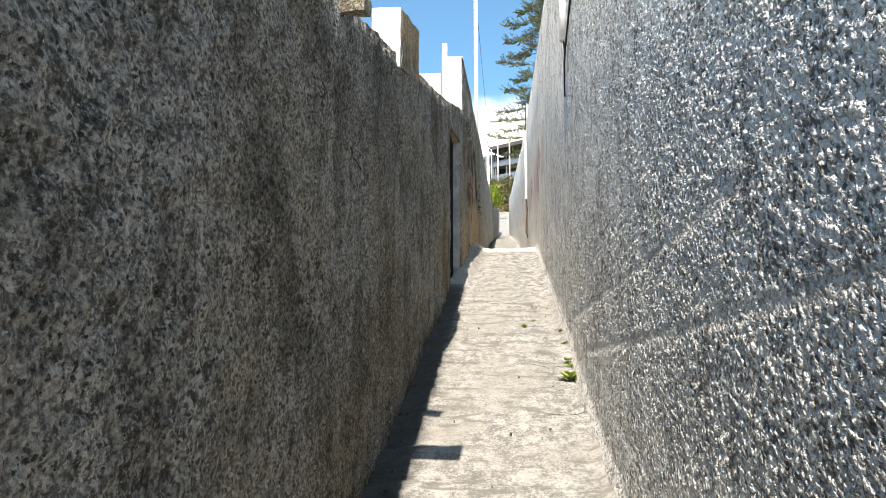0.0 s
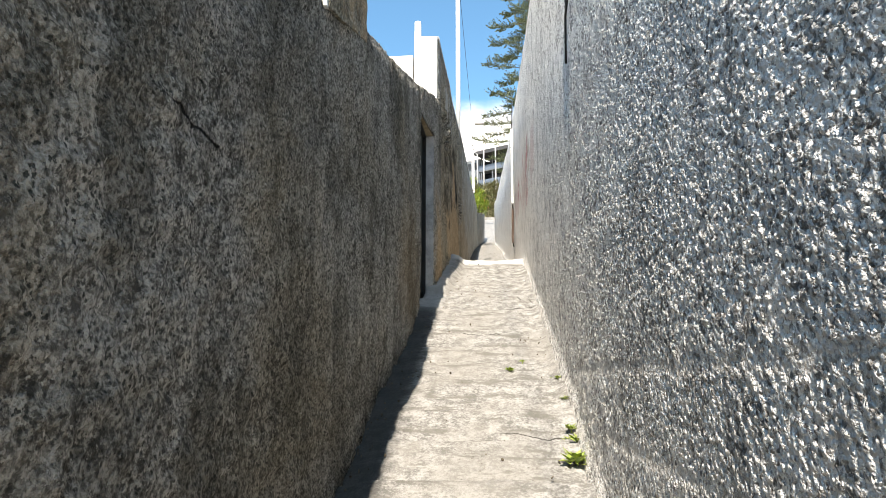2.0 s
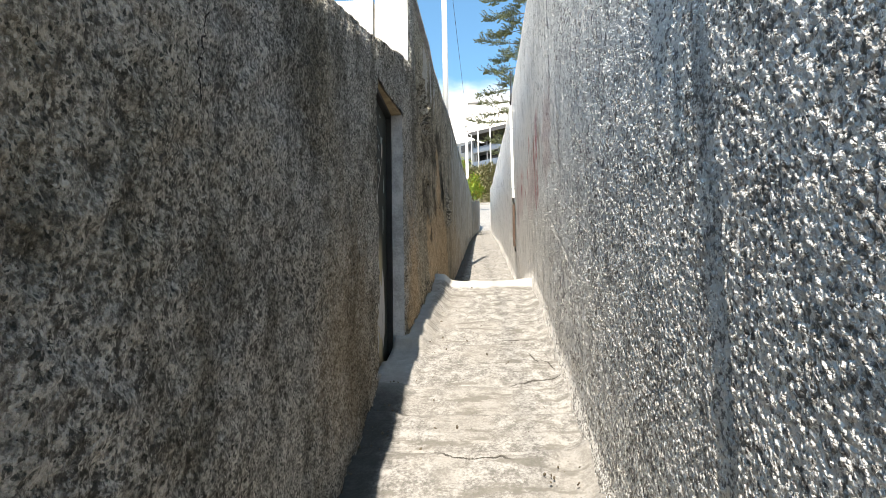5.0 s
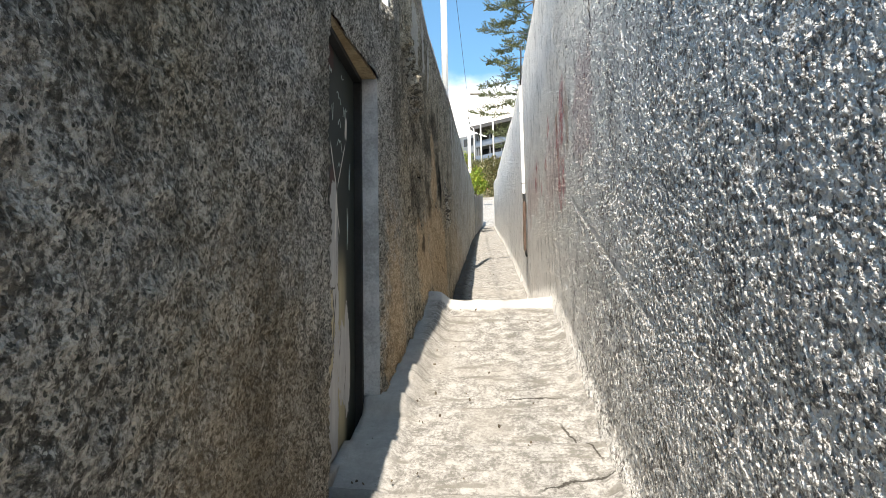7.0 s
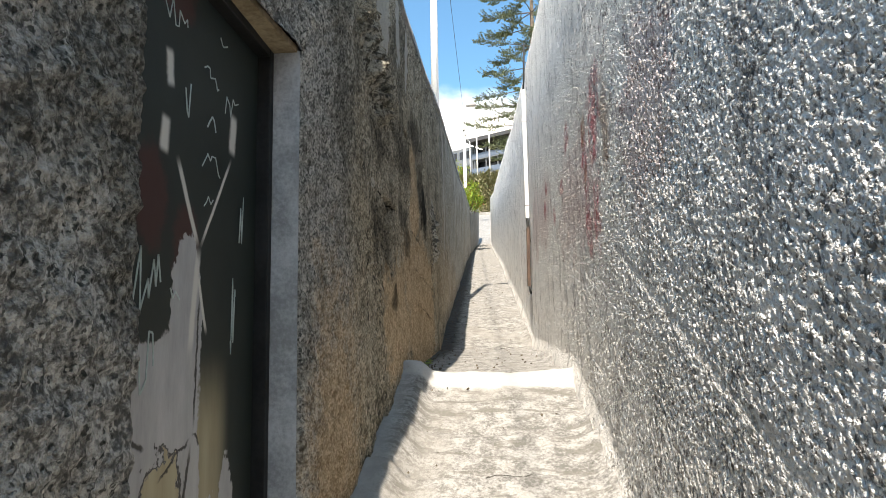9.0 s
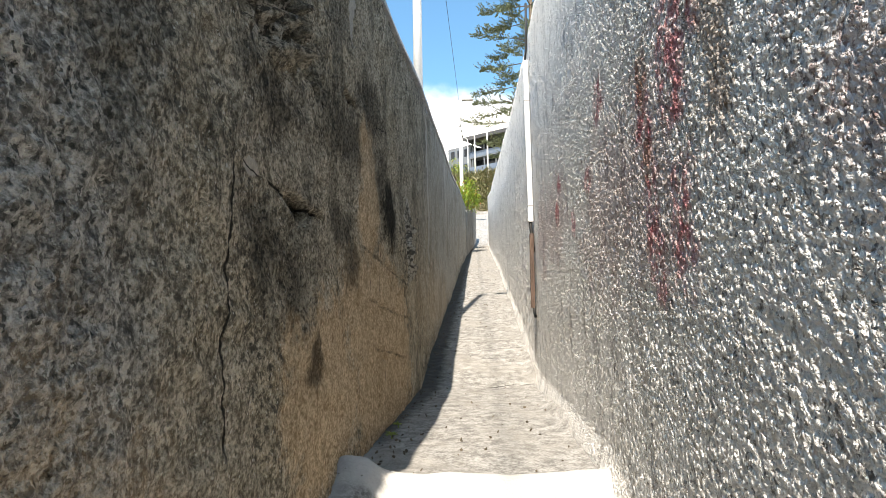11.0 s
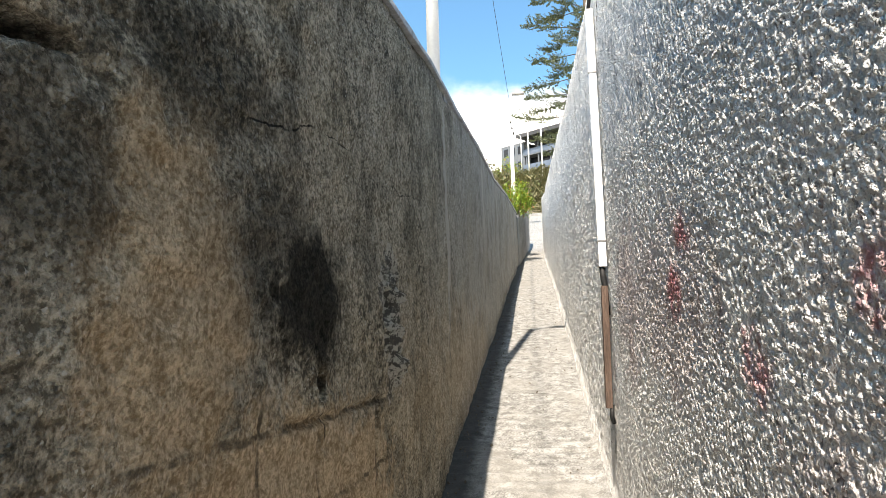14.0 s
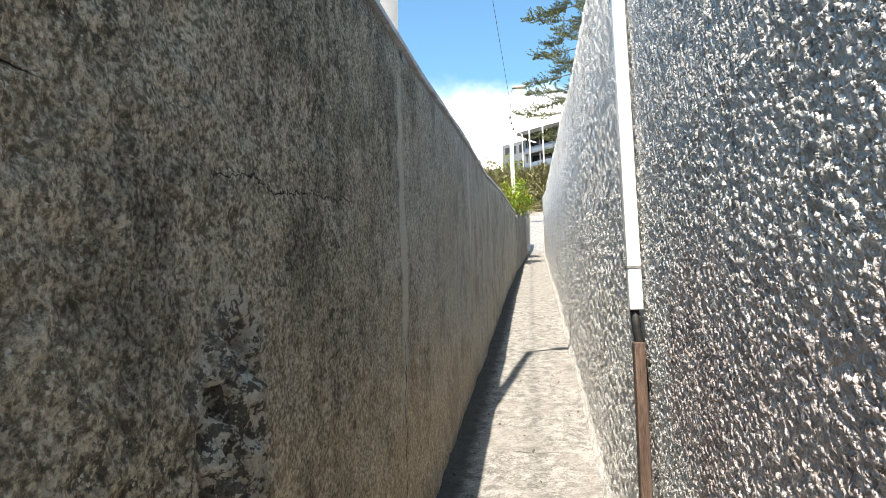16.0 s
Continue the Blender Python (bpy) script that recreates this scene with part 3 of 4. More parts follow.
left_high_top = track([(-2, 2.93), (-0.8, 2.8), (0, 2.76), (1.8, 2.96), (3.7, 3.25), (5, 3.35), (7.35, 3.6), (10, 3.78), (13.8, 4.27), (20.6, 4.95)])
right_top = track([(-15, 0.0), (-8, 1.75), (-3, 3.2), (0, 3.42), (2, 3.6), (5, 3.85), (7.5, 4.1), (9, 4.35), (11, 4.55), (18.7, 5.5), (20.5, 5.62), (27.2, 6.7)])


def mesh_object(name, verts, faces, mat, flat=False, extra=()):
    me = bpy.data.meshes.new(name)
    quads = np.asarray(faces, np.int32).reshape(-1, 4)
    ends = np.cumsum([0] + [len(f) for f in extra])
    loops = np.concatenate([quads.ravel()] + [np.asarray(f, np.int32) for f in extra])
    starts = np.concatenate([np.arange(len(quads)) * 4, len(quads) * 4 + ends[:-1]]).astype(np.int32)
    verts = np.asarray(verts, np.float32)
    me.vertices.add(len(verts))
    me.vertices.foreach_set("co", verts.ravel())
    me.loops.add(len(loops))
    me.loops.foreach_set("vertex_index", loops.astype(np.int32))
    me.polygons.add(len(starts))
    me.polygons.foreach_set("loop_start", starts)
    me.materials.append(mat)
    me.update(calc_edges=True)
    me.validate()
    if not flat:
        me.polygons.foreach_set("use_smooth", [True] * len(me.polygons))
    me.update()
    return new(name, me)


def grid_faces(n, m, flip=False, start=0):
    a = (np.arange(n - 1)[:, None] * m + np.arange(m - 1)[None, :]).ravel() + start
    f = np.stack([a, a + m, a + m + 1, a + 1], 1)
    return f[:, ::-1] if flip else f


def spaced(parts):
    """Stations from (start, end, step) stretches."""
    out = []
    for a, b, s in parts:
        out.append(np.linspace(a, b, max(2, int(round((b - a) / s)) + 1))[:-1])
    return np.concatenate(out + [[parts[-1][1]]])


def wall_mesh(name, stretches, face, bottom, top, rise, thick, side, mat, bumps, crown=0.015, levels=None):
    """A wall along y: rough face towards the path, top, back and ends. side +1: the body lies towards +x of the face."""
    ys = spaced(stretches)
    nz = max(2, int(np.max(top(ys) - bottom(ys)) / rise))
    s = np.linspace(0, 1, nz) if levels is None else spaced(levels)
    nz = len(s)
    Y = np.repeat(ys[:, None], nz, 1)
    T = top(ys) + crown * relief(ys, ys * 0 + 3.3, 77, 0.12, 3)
    Z = bottom(ys)[:, None] + (T - bottom(ys))[:, None] * s[None, :]
    X = face(Y) - side * bumps(Y, Z)
    round_off = smooth(s, 1 - 0.05, 1)[None, :] ** 2 * 0.02
    X = X + side * round_off
    verts = np.stack([X, Y, Z], 2).reshape(-1, 3)
    n = len(ys)
    back_x = face(ys) + side * thick
    tb = np.stack([back_x, ys, T + 0.01 * relief(ys, ys * 0, 5, 0.2)], 1)
    bb = np.stack([back_x, ys, bottom(ys)], 1)
    o1, o2 = len(verts), len(verts) + n
    i = np.arange(n - 1)
    a, b = i * nz + nz - 1, (i + 1) * nz + nz - 1
    lid = np.concatenate([np.stack([a, b, o1 + i + 1, o1 + i], 1), np.stack([o1 + i, o1 + i + 1, o2 + i + 1, o2 + i], 1)])
    faces = np.concatenate([grid_faces(n, nz, flip=side < 0), lid[:, ::-1] if side < 0 else lid])
    closing = []
    for i, turn in ((0, False), (n - 1, True)):
        loop = [i * nz + k for k in range(nz)] + [o1 + i, o2 + i]
        closing.append(loop[::-1] if turn != (side < 0) else loop)
    return mesh_object(name, np.concatenate([verts, tb, bb]), faces, mat, extra=closing)


def hollow(y, z, cy, cz, ry, rz, tilt=0.0):
    c, s = math.cos(tilt), math.sin(tilt)
    a, b = (y - cy) * c + (z - cz) * s, -(y - cy) * s + (z - cz) * c
    d = np.sqrt((a / ry) ** 2 + (b / rz) ** 2) + 0.28 * relief(y, z, 31, 0.06)
    return 1 - smooth(d, 0.7, 1.1)


def left_bumps(y, z):
    h = 0.03 * relief(y, z, 3, 0.9, 2) + 0.012 * relief(y, z, 9, 0.13, 3) + 0.015 * relief(y, z, 14, 0.06, 2) * (1 - 0.75 * smooth(y, 1.5, 5.0))
    coarse = (1 - smooth(y, -1.9, -1.5)) * (0.65 + 0.35 * smooth(y, -5.2, -4.2))
    h += (0.008 * coarse + 0.003 * (1 - smooth(y, 2.5, 4.0))) * lumps(y, z, 71, 0.021, 0.55 + 0.5 * relief(y, z, 75, 0.3, 1))
    h -= 0.1 * hollow(y, z, -0.72, 1.108, 0.095, 0.05, -0.25)
    h -= 0.022 * hollow(y, z, -0.56, 1.118, 0.14, 0.016, 0.05)
    h -= 0.008 * hollow(y, z, -0.9, 1.134, 0.13, 0.01, -0.05)
    h -= 0.07 * hollow(y, z, -0.535, 1.605, 0.035, 0.035)
    h -= 0.05 * hollow(y, z, -0.445, 1.592, 0.025, 0.022)
    h -= 0.09 * hollow(y, z, 0.09, 1.812, 0.16, 0.026, 0.1)
    h -= 0.1 * hollow(y, z, 1.36, 1.155, 0.04, 0.055)
    rough_patch = hollow(y, z, 2.36, 1.36, 0.16, 0.32) + hollow(y, z, -0.9, 1.75, 0.4, 0.2) + hollow(y, z, -1.2, 2.0, 0.3, 0.3)
    h += rough_patch * 0.085 * relief(y, z, 41, 0.055, 2) * 1.5
    # open joints of the blocks under the fallen plaster
    bare = smooth(y, 0.45, 0.7) * (1 - smooth(y, 1.9, 2.6)) * (1 - smooth(z, 1.3, 1.42))
    wob = 0.02 * relief(y, z, 51, 0.3)
    lines = np.zeros_like(y)
    for q in (0.51, 0.84, 1.12):
        lines = np.maximum(lines, 1 - smooth(np.abs(z + wob + 0.06 * (y - 0.3) - q), 0.006, 0.02))
    for q in (0.62, 0.91, 1.33, 1.61, 2.05):
        lines = np.maximum(lines, (1 - smooth(np.abs(y + wob - q), 0.006, 0.02)) * (1 - smooth(z, 0.95, 1.1)))
    h -= 0.02 * bare * lines * smooth(relief(y, z, 60, 0.25), -0.35, -0.05)
    return h


def right_bumps(y, z):
    h = 0.01 * relief(y, z, 203, 1.1, 1) + 0.003 * relief(y, z, 209, 0.13, 2)
    h += 0.03 * (1 - smooth(y, -6.14, -6.08))
    h -= 0.07 * (1 - smooth(np.abs(y + 6.11), 0.012, 0.03))
    foot = z - floor_z(y)
    h += 0.03 * (1 - smooth(foot, -0.02, 0.16))
    # thrown mortar, thin in patches and worn off along the scrapes
    fill = 0.76 + 0.95 * relief(y, z, 221, 0.13, 2) + 0.14 * smooth(y, -3.0, 1.0)
    worn = np.zeros_like(y)
    for y0, z0, y1, z1, w in SCRAPES:
        along = np.clip(((y - y0) * (y1 - y0) + (z - z0) * (z1 - z0)) / ((y1 - y0) ** 2 + (z1 - z0) ** 2), 0, 1)
        gap = np.hypot(y - y0 - along * (y1 - y0), z - z0 - along * (z1 - z0)) + 0.012 * relief(y, z, 231, 0.2, 2)
        worn = np.maximum(worn, 1 - smooth(gap, w * 0.5, w * 1.2))
    fine = 1 - 0.6 * smooth(y, 3.4, 6.0)
    h += 0.0072 * fine * (1 - 0.6 * worn) * lumps(y, z, 241, 0.0145, fill)
    h += 0.011 * smooth(y, 3.3, 4.6) * lumps(y, z, 261, 0.05, fill)
    h += 0.0014 * fine * relief(y, z, 214, 0.018, 1)
    return h


def far_bumps(y, z):
    return 0.02 * relief(y, z, 103, 0.9, 2) + 0.012 * relief(y, z, 109, 0.2, 2)


under = lambda y: floor_z(y) - 0.35
tagged(wall_mesh("wall_left_lower", [(-15, -11, 0.1), (-11, -5.0, 0.015), (-5.0, -3.22, 0.01)], left_x, under, left_low_top, 0.012, 0.3, -1, M_LEFT, left_bumps), "dark weathered roughcast wall with damp streaks", "wall", kind="structure")
tagged(wall_mesh("wall_left_door_head", [(-3.22, -2.33, 0.02)], left_x, lambda y: 1.385 + 0 * y, left_low_top, 0.02, 0.3, -1, M_LEFT, left_bumps), "weathered roughcast wall over a door", "wall", kind="structure")
tagged(wall_mesh("wall_left_door_side", [(-2.33, -1.9, 0.01)], left_x, under, left_low_top, 0.01, 0.3, -1, M_LEFT, left_bumps), "pebbly weathered wall beside a door", "wall", kind="structure")
tagged(wall_mesh("wall_left_upper", [(-1.9, 2.4, 0.012), (2.4, 8, 0.03), (8, 20.6, 0.08)], left_x, under, left_high_top, 0.014, 0.3, -1, M_LEFT, left_bumps), "stained plaster wall with holes and brown patches", "wall", kind="structure")
tagged(wall_mesh("wall_left_end", [(20.6, 29.5, 0.1)], track([(20.6, -0.70), (29.5, -0.43)]), under, track([(20.6, 4.85), (29.5, 6.55)]), 0.1, 0.35, -1, M_GREY, far_bumps), "plain grey rendered wall", "wall", kind="structure")
tagged(wall_mesh("wall_right", [(-15, -10.7, 0.1), (-10.7, 3.4, 0.0078), (3.4, 6, 0.015), (6, 12, 0.04), (12, 27, 0.1)], right_x, under, right_top, 0.02, 0.4, 1, M_RIGHT, right_bumps, 0.03,
                 [(0.0, 0.08, 0.02), (0.08, 0.25, 0.0028), (0.25, 0.62, 0.0015), (0.62, 1.0, 0.0034)]), "grey roughcast wall in raking sunlight", "wall", kind="structure")
tagged(wall_mesh("wall_behind", [(-15.3, -15, 0.3)], lambda y: -1.2 + 0 * y, lambda y: -4.8 + 0 * y, lambda y: 0.2 + 0 * y, 0.5, 2.2, 1, M_GREY, far_bumps), "grey rendered wall closing the path", "wall", kind="structure")


def make_coping():
    ys = spaced([(-1.9, 20.6, 0.12)])
    ring = [(0.012, -0.012), (0.014, 0.02), (0.004, 0.032), (-0.15, 0.036), (-0.31, 0.03), (-0.312, -0.01)]
    rows = np.stack([np.stack([left_x(ys) + 0.012 * relief(ys, ys * 0, 90 + k, 0.4) * 0.5 + a, ys, left_high_top(ys) + b + 0.008 * relief(ys, ys * 0, 95 + k, 0.3)], 1) for k, (a, b) in enumerate(ring + ring[:1])], 1)
    rows[:, -1] = rows[:, 0]
    n = len(ring)
    caps = [[k for k in range(n)], [(len(ys) - 1) * (n + 1) + k for k in range(n)][::-1]]
    ob = mesh_object("wall_coping", rows.reshape(-1, 3), grid_faces(len(ys), n + 1), M_JAMB, True, caps)
    tagged(ob, "smooth grey cement coping along the wall top", "coping", kind="structure")


make_coping()


def make_floor():
    ys = spaced([(-15, -11, 0.1), (-11, 5, 0.022), (5, 12, 0.05), (12, 37.5, 0.1)])
    xs = np.linspace(0, 1, 46)
    Y = np.repeat(ys[:, None], 46, 1)
    L, R = left_x(ys) - 0.09, right_x(ys) + 0.06
    L, R = np.where(ys > 20.6, -0.8, L), np.where(ys > 27, 1.2, R)
    X = L[:, None] + (R - L)[:, None] * xs[None, :]
    Z = floor_z(Y)
    wob = Y + 0.05 * relief(X, Y, 301, 0.5, 2)
    # low worn ridges across the ramp
    ph = (wob / 0.44) % 1.0
    ridge = np.where(ph < 0.82, ph / 0.82, (1 - ph) / 0.18) - 0.5
    lower = 1 - smooth(Y, -0.3, -0.05)
    Z = Z + lower * 0.046 * ridge
    ph2 = (wob / 0.115) % 1.0
    upper = smooth(Y, 3.3, 4.0)
    Z = Z + upper * 0.006 * np.cos(ph2 * 2 * math.pi)
    lip = np.exp(-((Y + 0.1) / 0.1) ** 2)
    Z = Z + lip * (0.03 + 0.06 * np.abs(X + 0.15) ** 1.5)
    # mortar fillet against the wall beside the door, a lower ledge before it
    off = X - left_x(Y)
    fillet = smooth(Y, -2.42, -2.36) * (1 - smooth(Y, -0.16, -0.02))
    Z = Z + fillet * 0.1 * (1 - smooth(off, 0.1, 0.24))
    ledge = smooth(Y, -3.9, -3.5) * (1 - smooth(Y, -2.42, -2.36))
    Z = Z + ledge * 0.03 * (1 - smooth(off, 0.16, 0.24))
    gutter = 1 - smooth(Y, -4.2, -3.6)
    Z = Z - gutter * 0.03 * (1 - smooth(off, 0.05, 0.2))
    Z = Z + 0.016 * relief(X, Y, 310, 0.25, 3) + 0.006 * relief(X, Y, 320, 0.05, 2)
    # fillet along the roughcast wall
    Z = Z + 0.05 * (1 - smooth(right_x(Y) - X, 0.0, 0.12)) * smooth(relief(X * 0, Y, 330, 0.4), -0.3, 0.2)
    n, m = X.shape
    top = np.stack([X, Y, Z], 2).reshape(-1, 3)
    # the door stands in a pocket behind the edge of the ramp
    low = np.stack([X[:, [0, -1]], Y[:, [0, -1]], Z[:, [0, -1]] - 0.5], 2).reshape(-1, 3)
    faces = grid_faces(n, m, flip=True)
    i = np.arange(n - 1)
    a, b, c, d = i * m, (i + 1) * m, len(top) + 2 * i, len(top) + 2 * i + 2
    sides = [(a, b, d, c), (a + m - 1, c + 1, d + 1, b + m - 1), (c, d, d + 1, c + 1)]
    faces = np.concatenate([faces] + [np.stack(q, 1) for q in sides])
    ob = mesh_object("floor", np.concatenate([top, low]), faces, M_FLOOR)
    tagged(ob, "worn pale concrete ramp with low ridges", "path", kind="structure")


make_floor()


def ground_height(x, y):
    base = floor_z(np.clip(y, -15, 37)) - 0.6
    hill = 7.0 + (np.clip(y, 37, 150) - 37) * 0.252 + np.clip(y - 150, 0, 1900) * 0.02
    z = np.where(y < 37, base, hill)
    z = np.where(y < -15, -4.85 + (y + 15) * 0.01, z)
    rough_ = 1.4 * relief(x, y, 401, 24.0, 3) * smooth(y, 45, 80)
    return z + rough_ * (1 - smooth(y, 300, 700)) + smooth(np.abs(x), 4, 14) * 0.3


def make_ground():
    ys = spaced([(-2000, -100, 300), (-100, -15, 10), (-15, 40, 1.0), (40, 170, 4.0), (170, 2000, 120)])
    xs = np.concatenate([-np.geomspace(2000, 1.3, 26), np.geomspace(1.3, 2000, 26)])
    X, Y = np.repeat(xs[None, :], len(ys), 0), np.repeat(ys[:, None], len(xs), 1)
    Z = ground_height(X, Y)
    ob = mesh_object("ground", np.stack([X, Y, Z], 2).reshape(-1, 3), grid_faces(len(ys), len(xs), flip=True), M_SOIL)
    tagged(ob, "dry soil hillside", "ground", kind="structure")


make_ground()


# ---- things ----
def part(name, bm, mat, parent=None, label=""):
    me = bpy.data.meshes.new(name)
    bm.to_mesh(me)
    bm.free()
    me.materials.append(mat)
    ob = new(name, me)
    ob.parent = parent
    if label:
        ob["label"] = label
    return ob


def thing(name, at, label, category, group="", kind=""):
    ob = new(name)
    ob.matrix_world = Matrix.Translation(at)
    return tagged(ob, label, category, group, kind)


def block(x0, x1, y0, y1, z0, z1, bevel=0.0, bm=None):
    bm = bm or bmesh.new()
    g = bmesh.ops.create_cube(bm, size=1)
    bmesh.ops.transform(bm, verts=g["verts"], matrix=Matrix.Translation(((x0 + x1) / 2, (y0 + y1) / 2, (z0 + z1) / 2)) @ Matrix.Diagonal((abs(x1 - x0), abs(y1 - y0), abs(z1 - z0), 1)))
    if bevel:
        edges = list({e for v in g["verts"] for e in v.link_edges})
        bmesh.ops.bevel(bm, geom=edges, offset=bevel, segments=2, affect='EDGES', profile=0.6)
    return bm


def tube(points, radii, sides=10, bm=None, caps=True):
    """A tube along points; radii: one number, or one for each point."""
    bm = bm or bmesh.new()
    pts = [Vector(p) for p in points]
    if isinstance(radii, (int, float)):
        radii = [radii] * len(pts)
    rings = []
    for i, p in enumerate(pts):
        way = (pts[min(i + 1, len(pts) - 1)] - pts[max(i - 1, 0)]).normalized()
        u = way.cross(Vector((0.31, 0.17, 0.93)) if abs(way.z) < 0.9 else Vector((1, 0, 0))).normalized()
        v = way.cross(u)
        rings.append([bm.verts.new(p + (u * math.cos(a) + v * math.sin(a)) * radii[i]) for a in [2 * math.pi * k / sides for k in range(sides)]])
    for a, b in zip(rings, rings[1:]):
        for k in range(sides):
            f = bm.faces.new((a[k], a[(k + 1) % sides], b[(k + 1) % sides], b[k]))
            f.smooth = True
    if caps:
        bm.faces.new(rings[0][::-1])
        bm.faces.new(rings[-1])
    return bm


def sloped_block(x0, x1, y0, y1, b0, b1, t0, t1, wear=0.012, seed=1, bm=None):
    """A stub of wall whose foot and top run on a slope, with worn edges."""
    bm = block(x0, x1, 0, 1, 0, 1, 0.0, bm)
    bmesh.ops.subdivide_edges(bm, edges=bm.edges[:], cuts=7, use_grid_fill=True)
    for v in bm.verts:
        f, g = v.co.y, v.co.z
        v.co.y = y0 + (y1 - y0) * f
        v.co.z = (b0 + (b1 - b0) * f) * (1 - g) + (t0 + (t1 - t0) * f) * g
        v.co += Vector(noise.noise_vector(v.co * 9 + Vector((seed, 0, 0)))) * wear
    return bm


# the door in its recess
door = tagged(new("door_1"), "dark green door with peeling paint and scratched graffiti", "door", kind="structure")
bm = block(-0.99, -0.945, -3.3, -2.365, -0.78, 1.36, 0.004)
leaf = part("leaf", bm, M_DOOR, door, "peeling dark green door leaf")
bm = block(-0.97, -0.9, -2.375, -2.335, -0.8, 1.385, 0.004)
part("frame_post", bm, M_STEEL, door, "black steel door frame")
bm = block(-0.97, -0.9, -3.3, -2.376, 1.345, 1.385, 0.004)
part("frame_head", bm, M_STEEL, door, "black steel door frame")
bm = sloped_block(-1.0, -0.805, -2.334, -2.322, -0.85, -0.85, 1.384, 1.384, 0.003, 4)
part("reveal", bm, M_JAMB, door, "grey plastered reveal")
bm = sloped_block(-1.0, -0.815, -3.215, -2.336, 1.376, 1.376, 1.40, 1.40, 0.004, 9)
for v in bm.verts:
    if v.co.x > -0.9:
        v.co.x += (v.co.y + 2.336) * 0.085
part("soffit", bm, M_LINTEL, door, "yellow-brown stained soffit")
bm = block(-1.25, -0.99, -3.5, -2.1, -1.2, 1.6)
part("backing", bm, M_GREY, door)
bm = block(-1.0, -0.90, -3.22, -2.33, -0.9, -0.79, 0.01)
part("threshold", bm, M_GREY, door)


def scribble(path, width=0.004):
    """Scratched strokes on the door: (y, z) corners joined by thin raised strips."""
    bm = bmesh.new()
    for (ya, za), (yb, zb) in zip(path, path[1:]):
        d = math.hypot(yb - ya, zb - za) or 1e-6
        ny, nz = -(zb - za) / d * width / 2, (yb - ya) / d * width / 2
        lo = [bm.verts.new((-0.945, y, z)) for y, z in ((ya - ny, za - nz), (yb - ny, zb - nz), (yb + ny, zb + nz), (ya + ny, za + nz))]
        hi = [bm.verts.new((-0.9435, v.co.y, v.co.z)) for v in lo]
        bm.faces.new(hi)
        for k in range(4):
            bm.faces.new((lo[k], lo[(k + 1) % 4], hi[(k + 1) % 4], hi[k]))
    return bm


rng = random.Random(5)
for cy, cz, w, h, n in ((-2.74, 1.12, 0.1, 0.06, 7), (-2.73, 0.99, 0.06, 0.05, 6), (-2.72, 0.86, 0.12, 0.06, 9), (-2.74, 0.75, 0.06, 0.04, 5), (-2.6, 1.08, 0.1, 0.07, 8), (-2.95, 1.22, 0.12, 0.09, 9), (-3.04, 0.5, 0.12, 0.16, 9), (-3.05, 0.3, 0.08, 0.16, 8), (-2.55, 0.4, 0.03, 0.28, 8), (-2.88, 1.0, 0.03, 0.2, 4), (-2.66, 1.25, 0.05, 0.05, 5), (-2.5, 0.7, 0.03, 0.3, 4), (-2.92, 0.46, 0.05, 0.06, 4)):
    pts = [(cy - w / 2 + w * i / (n - 1) + rng.uniform(-0.25, 0.25) * w / 3, cz + rng.uniform(-0.5, 0.5) * h) for i in range(n)]
    part("scratched_writing", scribble(pts, rng.uniform(0.003, 0.006)), M_SCRATCH, leaf, "pale scratched graffiti")

# stubs and posts on the lower wall
stub = thing("parapet_stub", (-0.98, -6.65, 0.7), "short raised wall stub with a white end", "parapet")
bm = sloped_block(-1.1 + 0.98, -0.885 + 0.98, -7.09 + 6.65, -6.2 + 6.65, -0.2, 0.06, 0.26, 0.54, 0.012, 2)
part("body", bm, M_LEFT, stub, "dark stained concrete side")
bm = sloped_block(-1.11 + 0.98, -0.895 + 0.98, -7.125 + 6.65, -7.085 + 6.65, -0.2, -0.2, 0.265, 0.275, 0.006, 3)
part("end_face", bm, M_WHITE, stub, "white limewashed end face")
# unseen slabs, added for the two shadows they cast on the path
for yy, reach, half in ((-8.6, 0.13, 0.06), (-9.16, 0.3, 0.05)):
    slab = thing("shadow_slab", (-0.93, yy, float(left_low_top(yy)) - 0.07), "small unseen slab on the wall top, added to cast a shadow", "slab")
    bm = sloped_block(-0.2, reach, -half, half, -0.03, 0.0, 0.05, 0.07, 0.012, yy)
    part("body", bm, M_LEFT, slab)
end = thing("wall_end_pier", (-0.95, -1.9, 1.9), "white limewashed pier at the step of the wall", "pier")
bm = sloped_block(-0.16, 0.155, -0.05, 0.0, -1.2, -1.2, 1.03, 1.03, 0.006, 6)
part("body", bm, M_WHITE, end)
bm = block(-0.16, -0.075, -0.035, 0.05, 0.9, 1.27, 0.006)
part("post", bm, M_WHITE, end, "thin white post")
wing = thing("garden_wall", (-1.3, -1.85, 1.4), "low white limewashed garden wall", "wall")
bm = sloped_block(-1.5, 0.17, -0.1, 0.1, -1.5, -1.5, 1.26, 1.3, 0.01, 8)
part("body", bm, M_WHITE, wing)

